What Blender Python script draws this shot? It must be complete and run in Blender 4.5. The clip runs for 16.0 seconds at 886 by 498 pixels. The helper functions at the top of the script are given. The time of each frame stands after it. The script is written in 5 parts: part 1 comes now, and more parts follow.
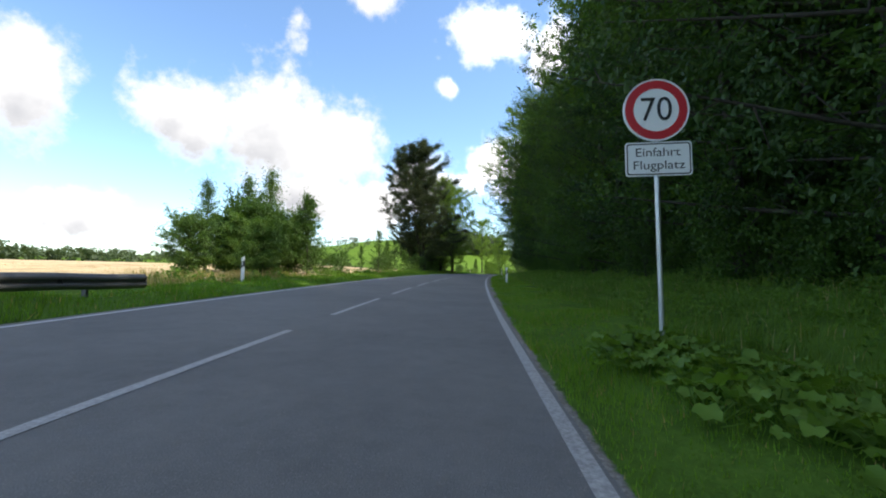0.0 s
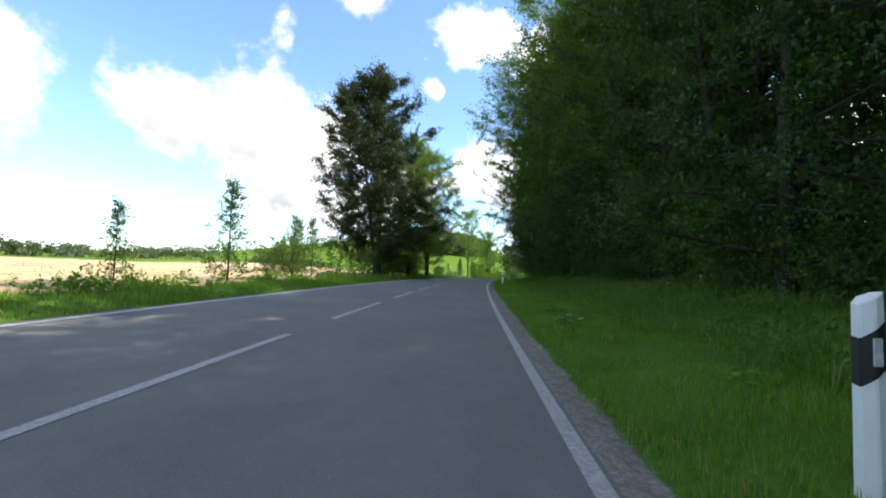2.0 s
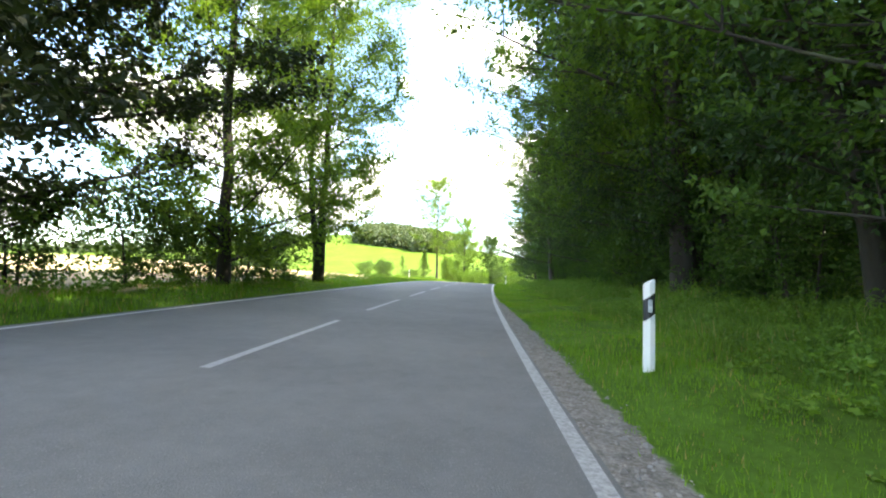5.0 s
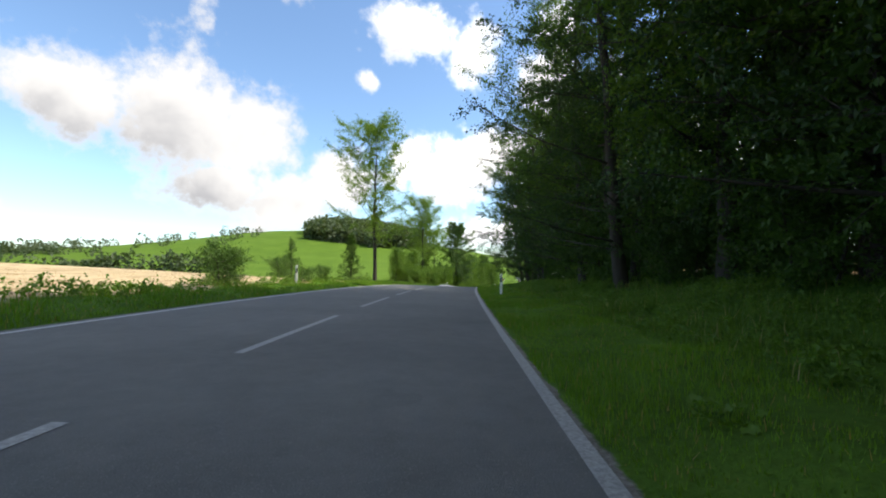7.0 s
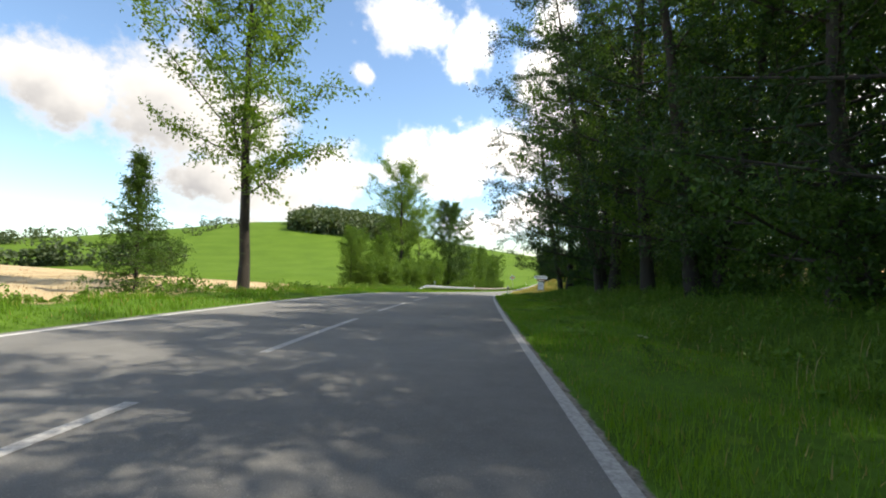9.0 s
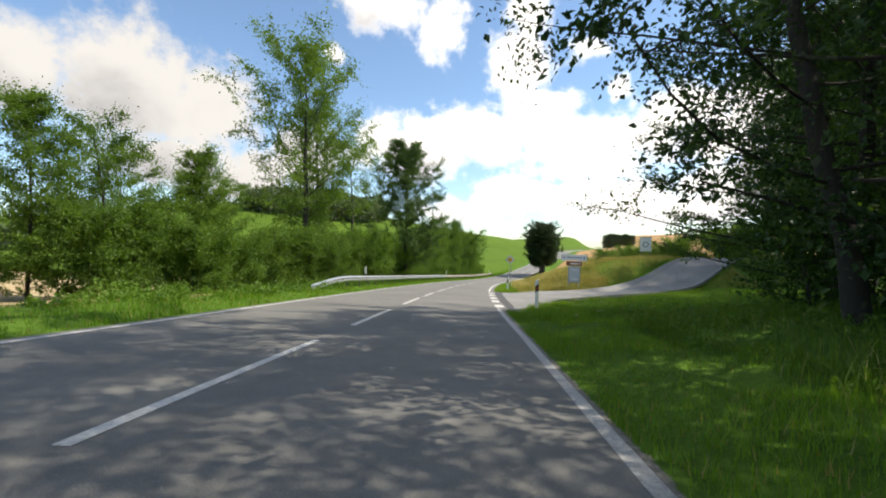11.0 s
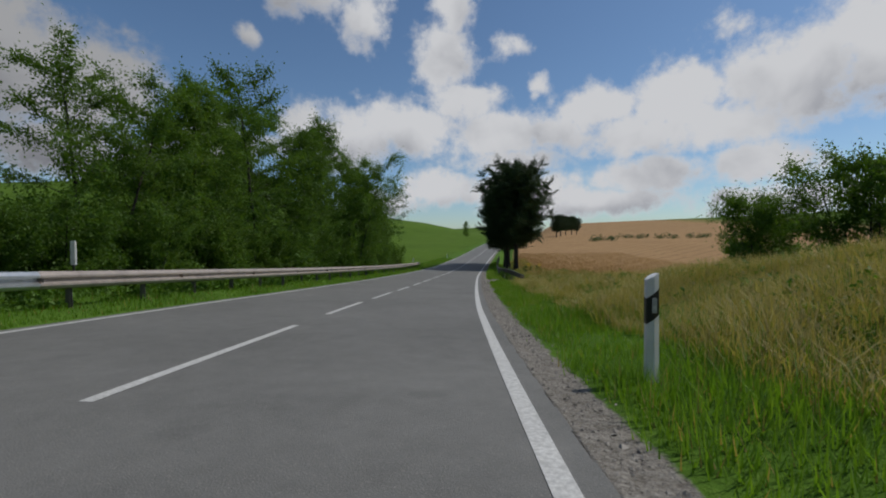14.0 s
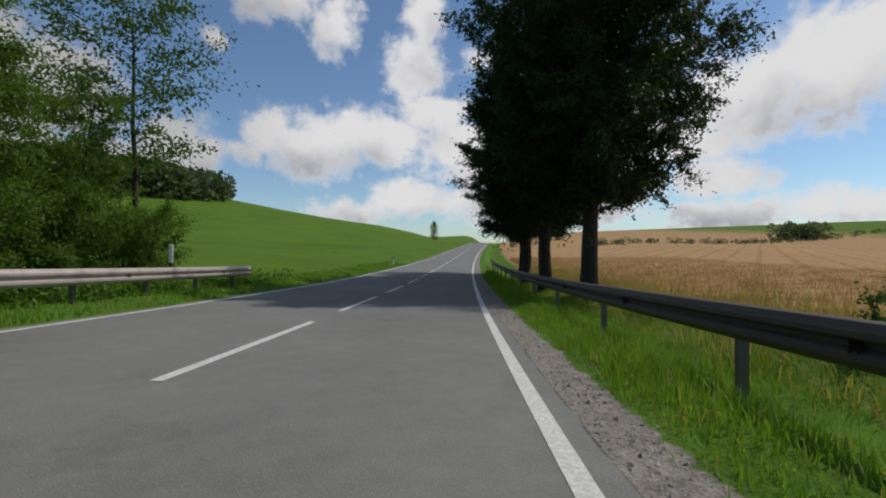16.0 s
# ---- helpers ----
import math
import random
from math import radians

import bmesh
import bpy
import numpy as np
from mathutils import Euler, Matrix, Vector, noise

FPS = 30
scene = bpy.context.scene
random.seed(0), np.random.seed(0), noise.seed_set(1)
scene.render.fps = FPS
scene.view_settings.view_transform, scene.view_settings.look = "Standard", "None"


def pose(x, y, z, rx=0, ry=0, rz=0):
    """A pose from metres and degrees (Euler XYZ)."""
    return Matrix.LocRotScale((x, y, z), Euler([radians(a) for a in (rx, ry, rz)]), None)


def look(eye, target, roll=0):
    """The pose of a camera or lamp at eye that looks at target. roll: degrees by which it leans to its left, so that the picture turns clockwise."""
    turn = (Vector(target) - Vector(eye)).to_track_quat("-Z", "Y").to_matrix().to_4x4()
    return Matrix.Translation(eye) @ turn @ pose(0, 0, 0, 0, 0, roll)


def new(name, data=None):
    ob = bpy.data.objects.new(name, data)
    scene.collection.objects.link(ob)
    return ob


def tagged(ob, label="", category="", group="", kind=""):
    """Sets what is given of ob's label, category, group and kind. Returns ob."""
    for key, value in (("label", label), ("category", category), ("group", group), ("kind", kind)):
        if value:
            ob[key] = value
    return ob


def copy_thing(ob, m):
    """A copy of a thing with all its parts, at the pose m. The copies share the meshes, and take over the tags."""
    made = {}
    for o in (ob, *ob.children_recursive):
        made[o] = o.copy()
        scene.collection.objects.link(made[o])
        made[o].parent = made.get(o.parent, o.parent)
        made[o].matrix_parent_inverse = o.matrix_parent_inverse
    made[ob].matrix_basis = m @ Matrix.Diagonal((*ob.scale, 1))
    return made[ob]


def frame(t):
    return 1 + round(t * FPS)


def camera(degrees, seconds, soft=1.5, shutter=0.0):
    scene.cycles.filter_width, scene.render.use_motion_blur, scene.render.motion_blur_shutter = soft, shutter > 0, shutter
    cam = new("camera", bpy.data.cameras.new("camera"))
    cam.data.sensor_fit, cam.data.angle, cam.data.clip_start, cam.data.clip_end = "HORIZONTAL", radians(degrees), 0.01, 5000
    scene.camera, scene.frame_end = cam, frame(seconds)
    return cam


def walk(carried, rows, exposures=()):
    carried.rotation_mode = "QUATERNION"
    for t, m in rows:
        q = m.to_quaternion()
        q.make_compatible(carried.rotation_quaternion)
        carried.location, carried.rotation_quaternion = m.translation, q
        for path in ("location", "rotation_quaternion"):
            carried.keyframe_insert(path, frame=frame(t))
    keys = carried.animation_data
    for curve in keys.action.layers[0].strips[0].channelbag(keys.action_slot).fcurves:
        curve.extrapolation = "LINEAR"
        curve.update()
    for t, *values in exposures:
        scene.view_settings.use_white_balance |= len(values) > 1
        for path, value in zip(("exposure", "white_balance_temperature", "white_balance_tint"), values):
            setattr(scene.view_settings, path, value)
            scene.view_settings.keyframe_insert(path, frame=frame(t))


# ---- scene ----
cam = camera(91.1, 16.0, soft=2.0)
PATH = [
    (0, pose(-0.03, -0.00, 1.10, 92.81, -0.65, 2.33)),
    (0.5, pose(0.14, 6.59, 1.19, 92.90, -0.70, 0.38)),
    (1, pose(0.24, 13.37, 1.27, 92.88, -0.94, 0.27)),
    (1.5, pose(0.45, 19.26, 1.33, 93.04, -1.45, 1.30)),
    (2, pose(0.74, 25.59, 1.39, 92.99, -1.46, 0.20)),
    (2.5, pose(1.07, 31.46, 1.43, 92.99, -0.79, -2.02)),
    (3, pose(1.59, 37.53, 1.46, 92.70, -1.44, -1.45)),
    (3.5, pose(1.93, 43.15, 1.48, 92.83, -0.89, -2.21)),
    (4, pose(2.56, 49.20, 1.50, 92.75, -1.14, -5.63)),
    (4.5, pose(3.04, 55.13, 1.50, 92.68, -1.95, -2.44)),
    (5, pose(3.58, 61.44, 1.50, 92.83, -1.49, -3.10)),
    (5.6, pose(4.49, 69.07, 1.48, 92.70, -1.16, -4.56)),
    (6.2, pose(5.52, 76.69, 1.47, 92.57, -0.82, -6.02)),
    (6.9, pose(6.85, 85.58, 1.44, 92.41, -0.43, -7.73)),
    (7.5, pose(8.11, 93.19, 1.42, 92.28, -0.10, -9.20)),
    (8, pose(9.27, 99.52, 1.37, 92.08, -1.40, -9.00)),
    (8.5, pose(10.55, 105.83, 1.28, 91.95, -1.51, -8.90)),
    (9, pose(11.72, 112.17, 1.16, 91.69, -0.77, -8.77)),
    (9.6, pose(13.40, 119.90, 0.96, 91.09, -0.67, -9.77)),
    (10.1, pose(15.02, 126.84, 0.70, 90.58, -0.57, -10.62)),
    (10.6, pose(16.88, 134.27, 0.34, 90.07, -0.49, -11.47)),
    (11.1, pose(18.98, 142.17, -0.14, 89.57, -0.42, -12.31)),
    (11.5, pose(20.84, 148.81, -0.61, 89.17, -0.34, -12.98)),
    (12, pose(23.22, 157.35, -1.22, 88.67, 0.70, -16.97)),
    (12.5, pose(26.12, 166.04, -1.84, 88.59, 0.07, -17.46)),
    (13, pose(29.32, 175.34, -2.49, 88.56, -0.16, -17.38)),
    (13.5, pose(32.90, 184.97, -3.15, 88.59, 0.34, -20.16)),
    (14, pose(36.91, 194.59, -3.82, 88.69, 0.35, -21.70)),
    (14.5, pose(41.18, 204.19, -4.49, 88.63, -0.19, -22.62)),
    (15, pose(45.64, 213.69, -5.13, 89.01, -0.24, -23.42)),
    (15.5, pose(50.14, 223.18, -5.72, 89.20, -0.47, -23.51)),
    (16, pose(54.94, 232.52, -6.24, 90.01, -0.23, -25.78)),
]
EXPOSURES = [(0.0, 1.08, 6800, 10), (1.5, 1.25, 6800, 10), (3.5, 1.8, 7000, 10), (5.0, 2.9, 7700, 10), (7.5, 0.62, 6900, 10), (8.0, 0.7, 7000, 10), (9.0, 0.92, 7400, 10), (11.5, 0.42, 7300, 10), (12.5, -0.42, 6800, 10), (13.0, -0.6, 6600, 10), (13.5, -0.48, 6600, 10), (14.0, -0.78, 6500, 10), (14.5, -0.52, 6600, 10), (15.0, -0.52, 6600, 10), (16.0, -0.48, 6700, 10)]
walk(cam, PATH, EXPOSURES)

# ---- world and sun ----
SUN_YAW, SUN_EL = -99.0, 52.5          # from +y, counter-clockwise; degrees
sun_dir = Vector((-math.sin(radians(SUN_YAW)) * math.cos(radians(SUN_EL)), math.cos(radians(SUN_YAW)) * math.cos(radians(SUN_EL)), math.sin(radians(SUN_EL))))
lamp = bpy.data.lights.new("sun", "SUN")
lamp.energy, lamp.angle, lamp.color = 4.1, radians(0.53), (1.0, 0.95, 0.87)
new("sun", lamp).matrix_world = look(sun_dir * 100, (0, 0, 0))


class Nodes:
    """Short hand for building node trees."""

    def __init__(self, tree):
        self.t = tree
        tree.nodes.clear()

    def add(self, kind, inputs=None, **props):
        n = self.t.nodes.new(kind)
        for k, v in props.items():
            setattr(n, k, v)
        for k, v in (inputs or {}).items():
            self.put(n.inputs[k], v)
        return n

    def put(self, socket, v):
        if isinstance(v, bpy.types.NodeSocket):
            self.t.links.new(v, socket)
        elif isinstance(v, bpy.types.Node):
            self.t.links.new(v.outputs[0], socket)
        else:
            socket.default_value = v

    def math(self, op, a, b=0.0, c=0.0, clamp=False):
        n = self.add("ShaderNodeMath", {0: a, 1: b, 2: c}, operation=op, use_clamp=clamp)
        return n.outputs[0]

    def mix(self, fac, a, b, blend="MIX"):
        n = self.add("ShaderNodeMix", {"Factor": fac}, data_type="RGBA", blend_type=blend)
        self.put(n.inputs[6], a)
        self.put(n.inputs[7], b)
        return n.outputs[2]

    def ramp(self, fac, stops):
        n = self.add("ShaderNodeValToRGB", {0: fac})
        e = n.color_ramp.elements
        while len(e) < len(stops):
            e.new(0.5)
        for i, (p, c) in enumerate(stops):
            e[i].position, e[i].color = p, (*c, 1) if len(c) == 3 else c
        return n.outputs[0]

    def noise(self, vec, scale, detail=4, rough=0.55, **kw):
        return self.add("ShaderNodeTexNoise", {"Vector": vec, "Scale": scale, "Detail": detail, "Roughness": rough, **kw}).outputs[0]


world = bpy.data.worlds.new("world")
scene.world = world
world.use_nodes = True
W = Nodes(world.node_tree)
sky = W.add("ShaderNodeTexSky", sky_type="NISHITA", sun_disc=False, sun_elevation=radians(SUN_EL), sun_rotation=radians(-SUN_YAW), altitude=400, dust_density=0.6, ozone_density=1.2)
way = W.add("ShaderNodeTexCoord").outputs["Generated"]
sep = W.add("ShaderNodeSeparateXYZ", {0: way})
el = W.math("ARCSINE", sep.outputs[2])
az = W.math("ARCTAN2", W.math("MULTIPLY", sep.outputs[0], -1.0), sep.outputs[1])   # yaw, counter-clockwise from +y
warp = W.add("ShaderNodeTexNoise", {"Vector": way, "Scale": 11.0, "Detail": 6.0, "Roughness": 0.55})
wsep = W.add("ShaderNodeSeparateColor", {0: warp.outputs["Color"]})
# cumulus heaps: yaw, elevation, half width, half height (degrees), strength
HEAPS = [
    (33, 17, 6, 5, 1), (24, 17, 8, 6.5, 1), (16, 15, 6, 6, 1), (19, 9, 8, 3.2, 0.95), (13, 8, 6, 5, 0.9), (47, 17, 4.5, 5.5, 1), (43.5, 5.2, 5.5, 2.8, 0.9), (14, 4.5, 6, 1.8, 0.7),
    (2, 23.2, 1.8, 1.5, 0.75), (22, 27.5, 1.8, 2.4, 0.6), (-4.5, 29, 6, 3.4, 1), (-12, 26, 3, 4, 0.8), (12, 32.5, 4, 2.4, 0.8), (60, 14, 9, 6, 1), (5, 11, 5, 4, 0.9), (-4, 14, 4, 3, 0.8),
    (-10, 12.5, 6, 4, 0.95), (-18, 14, 6, 3.6, 1), (-22, 22, 4.5, 4, 0.95), (-23.5, 28, 3, 4, 0.9), (-31, 23, 3.5, 1.6, 0.6), (-34.5, 18.8, 1.6, 1.4, 0.7), (-29, 13, 8, 3.6, 1), (-41, 15.5, 6, 3, 1),
    (-50, 15.5, 6, 4, 1), (-60, 16, 7, 5.5, 1), (-68, 18, 6, 6, 1), (-22, 6.6, 7, 2.8, 0.95), (-32, 6.2, 8, 2.6, 0.95), (-47, 7.5, 8, 2.6, 0.95), (-57, 8, 7, 2.4, 0.9), (-55, 22, 3, 1.8, 0.6),
    (-40, 4.5, 16, 2.2, 0.85), (-58, 3.8, 9, 2.0, 0.85), (-70, 4.5, 8, 2.4, 0.8), (-15, 5.0, 8, 2.0, 0.8), (-1, 11.5, 3, 2.2, 0.7), (-82, 22, 12, 8, 0.9), (-24, 17, 6, 3, 0.9), (-36, 13.5, 7, 3, 0.9), (-46, 12, 8, 3, 0.9), (-54, 12, 8, 3, 0.9), (-14, 15, 5, 3, 0.9), (-30, 10, 9, 2.4, 0.8),
    (120, 25, 18, 9, 0.9), (170, 20, 20, 8, 0.9), (-150, 28, 16, 8, 0.8), (-110, 38, 14, 7, 0.7), (90, 45, 14, 7, 0.7)]
waz = W.math("ADD", az, W.math("MULTIPLY", W.math("SUBTRACT", wsep.outputs[0], 0.5), 0.075))
wel = W.math("ADD", el, W.math("MULTIPLY", W.math("SUBTRACT", wsep.outputs[1], 0.5), 0.06))
total, lift, mass = 0.0, 0.0, 0.001
for a, e, w, h, k in HEAPS:
    da = W.math("DIVIDE", W.math("SUBTRACT", waz, radians(a)), radians(w * 1.1))
    de = W.math("DIVIDE", W.math("SUBTRACT", wel, radians(e)), radians(h * 1.1))
    blob = W.math("EXPONENT", W.math("MULTIPLY", W.math("ADD", W.math("MULTIPLY", da, da), W.math("MULTIPLY", de, de)), -1.0))
    total = W.math("MAXIMUM", total, W.math("MULTIPLY", blob, k))
    lift = W.math("ADD", lift, W.math("MULTIPLY", blob, de))
    mass = W.math("ADD", mass, blob)
# broken cloud overhead, above the view, added to brighten the shaded stretches
high = W.add("ShaderNodeMapRange", {0: el, 1: radians(36), 2: radians(52)}, interpolation_type="SMOOTHSTEP").outputs[0]
field = W.add("ShaderNodeMapRange", {0: W.noise(way, 3.2, 3), 1: 0.46, 2: 0.60}).outputs[0]
total = W.math("MAXIMUM", total, W.math("MULTIPLY", high, field))
fine = W.noise(way, 30.0, 8, 0.62)
broad = W.noise(way, 9.0, 5, 0.55)
density = W.math("ADD", W.math("MINIMUM", total, 1.15), W.math("ADD", W.math("MULTIPLY", W.math("SUBTRACT", fine, 0.5), 0.85), W.math("MULTIPLY", W.math("SUBTRACT", broad, 0.5), 0.7)))
cover = W.add("ShaderNodeMapRange", {0: density, 1: 0.28, 2: 0.76}, interpolation_type="SMOOTHSTEP").outputs[0]
thick = W.add("ShaderNodeMapRange", {0: density, 1: 0.38, 2: 0.85}, interpolation_type="SMOOTHSTEP").outputs[0]
puff = W.noise(way, 6.5, 4, 0.5, Distortion=0.2)
# heaps are white on top and grey below, broken up by their own billows
level = W.math("ADD", W.math("DIVIDE", lift, mass), W.math("MULTIPLY", W.math("SUBTRACT", puff, 0.5), 2.4))
shade = W.math("MULTIPLY", thick, W.add("ShaderNodeMapRange", {0: level, 1: 0.15, 2: -0.95, 3: 0.0, 4: 1.0}, interpolation_type="SMOOTHSTEP").outputs[0])
cloud_col = W.mix(shade, (0.95, 0.965, 1.0, 1), (0.47, 0.49, 0.55, 1))
blue = W.mix(1.0, sky.outputs[0], (0.84, 0.99, 1.10, 1), "MULTIPLY")
clear = W.add("ShaderNodeBackground", {0: blue, 1: 0.138})
# cloud brightness is set by yaw: dimmer on the left, where exposure is higher
cloud_strength = W.add("ShaderNodeMapRange", {0: az, 1: radians(-12), 2: radians(12), 3: 1.05, 4: 0.60}, interpolation_type="SMOOTHSTEP").outputs[0]
cloud = W.add("ShaderNodeBackground", {0: cloud_col, 1: cloud_strength})
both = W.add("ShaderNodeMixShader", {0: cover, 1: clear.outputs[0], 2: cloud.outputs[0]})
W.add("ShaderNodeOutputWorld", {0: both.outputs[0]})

# ---- materials ----
def material(name):
    m = bpy.data.materials.new(name)
    m.use_nodes = True
    return m, Nodes(m.node_tree)


def surface(N, **inputs):
    p = N.add("ShaderNodeBsdfPrincipled")
    for k, v in inputs.items():
        N.put(p.inputs[k.replace("_", " ")], v)
    N.add("ShaderNodeOutputMaterial", {0: p.outputs[0]})
    return p


def bump(N, height, strength=0.4, distance=0.01):
    return N.add("ShaderNodeBump", {"Height": height, "Strength": strength, "Distance": distance}).outputs[0]


def place(N):
    return N.add("ShaderNodeTexCoord").outputs["Object"]


def plain(name, colour, rough=0.5, metal=0.0, grime=0.25, grain=60.0):
    """A painted or metal surface with blotches of dirt and a fine grain."""
    m, N = material(name)
    v = place(N)
    dirt = N.ramp(N.noise(v, 3.0, 6, 0.65), [(0.45, (0, 0, 0)), (0.75, (1, 1, 1))])
    c = N.mix(N.math("MULTIPLY", dirt, grime), (*colour, 1), (*[k * 0.45 + 0.02 for k in colour], 1))
    r = N.math("ADD", N.math("MULTIPLY", N.noise(v, 9.0), 0.25), rough - 0.12)
    surface(N, Base_Color=c, Roughness=r, Metallic=metal, Normal=bump(N, N.noise(v, grain), 0.12, 0.004))
    return m


def foliage(name, dark, mid, light, gloss=0.35, glow=0.35, dead=None):
    """Leaves: colour differs from leaf to leaf and tree to tree, and light comes through."""
    m, N = material(name)
    rnd = N.add("ShaderNodeNewGeometry").outputs["Random Per Island"]
    own = N.add("ShaderNodeObjectInfo").outputs["Random"]
    patch = N.noise(place(N), 0.7, 3)
    k = N.math("ADD", N.math("MULTIPLY", rnd, 0.34), N.math("ADD", N.math("MULTIPLY", patch, 0.78), N.math("MULTIPLY", own, 0.27)), clamp=False)
    stops = [(0.25, dark), (0.65, mid), (1.0, light)]
    c = N.ramp(N.math("MULTIPLY", k, 0.8), stops)
    if dead:
        c = N.mix(N.math("GREATER_THAN", rnd, 0.93), c, (*dead, 1))
    p = N.add("ShaderNodeBsdfPrincipled", {"Base Color": c, "Roughness": 0.55, "Specular IOR Level": gloss})
    tr = N.add("ShaderNodeBsdfTranslucent", {0: N.mix(1.0, c, (1.25, 1.25, 0.55, 1), "MULTIPLY")})
    mix = N.add("ShaderNodeMixShader", {0: glow, 1: p.outputs[0], 2: tr.outputs[0]})
    N.add("ShaderNodeOutputMaterial", {0: mix.outputs[0]})
    return m


def bark(name, a, b):
    m, N = material(name)
    v = place(N)
    st = N.add("ShaderNodeMapping", {0: v, "Scale": (9, 9, 1.4)}).outputs[0]
    n = N.noise(st, 3.0, 6, 0.7)
    c = N.mix(n, (*a, 1), (*b, 1))
    c = N.mix(N.math("MULTIPLY", N.math("GREATER_THAN", N.noise(v, 2.2), 0.6), 0.4), c, (0.10, 0.12, 0.06, 1))
    surface(N, Base_Color=c, Roughness=0.9, Normal=bump(N, n, 0.8, 0.03))
    return m


def asphalt(name, base, blue, patchy):
    m, N = material(name)
    v = place(N)
    grain = N.add("ShaderNodeTexVoronoi", {"Vector": v, "Scale": 95.0}).outputs[0]
    speck = N.noise(v, 160.0, 2, 0.6)
    big = N.noise(v, 0.35, 5, 0.6)
    mid = N.noise(v, 4.0, 5, 0.65)
    k = N.math("ADD", N.math("MULTIPLY", big, 0.5 * patchy), N.math("ADD", N.math("MULTIPLY", mid, 0.3), N.math("MULTIPLY", speck, 0.45)))
    lo, hi = base * 0.55, base * 1.5
    c = N.ramp(k, [(0.3, (lo, lo, lo * blue)), (0.85, (hi, hi, hi * blue))])
    stone = N.math("GREATER_THAN", N.noise(v, 70.0, 1), 0.66)
    c = N.mix(N.math("MULTIPLY", stone, 0.3), c, (base * 2.4, base * 2.3, base * 2.1, 1))
    tar = N.math("GREATER_THAN", N.noise(v, 1.1, 3, 0.4), 0.69)
    c = N.mix(N.math("MULTIPLY", tar, 0.14), c, (base * 0.5, base * 0.5, base * 0.5, 1))
    surface(N, Base_Color=c, Roughness=0.85, Specular_IOR_Level=0.25, Normal=bump(N, N.math("ADD", grain, N.math("MULTIPLY", speck, 0.6)), 0.5, 0.006))
    return m


M_ROAD = asphalt("asphalt", 0.143, 0.95, 0.9)
M_PATCH = asphalt("asphalt_new", 0.085, 1.05, 0.5)
M_LANE = asphalt("asphalt_old", 0.19, 0.97, 1.0)


def paint_material(name, wear, white=0.72):
    m, N = material(name)
    v = place(N)
    worn = N.ramp(N.noise(v, 26.0, 6, 0.7), [(0.52 - wear, (0, 0, 0)), (0.62, (1, 1, 1))])
    film = N.noise(v, 2.0, 4)
    c = N.mix(film, (white * 0.85, white * 0.85, white * 0.82, 1), (white * 1.08, white * 1.08, white * 1.04, 1))
    c = N.mix(N.math("MULTIPLY", worn, wear * 3.0, clamp=True), c, (0.16, 0.16, 0.155, 1))
    surface(N, Base_Color=c, Roughness=0.7, Normal=bump(N, N.noise(v, 120.0), 0.3, 0.003))
    return m


M_PAINT = paint_material("road_paint", 0.16, 0.64)
M_PAINT_OLD = paint_material("road_paint_worn", 0.25, 0.50)


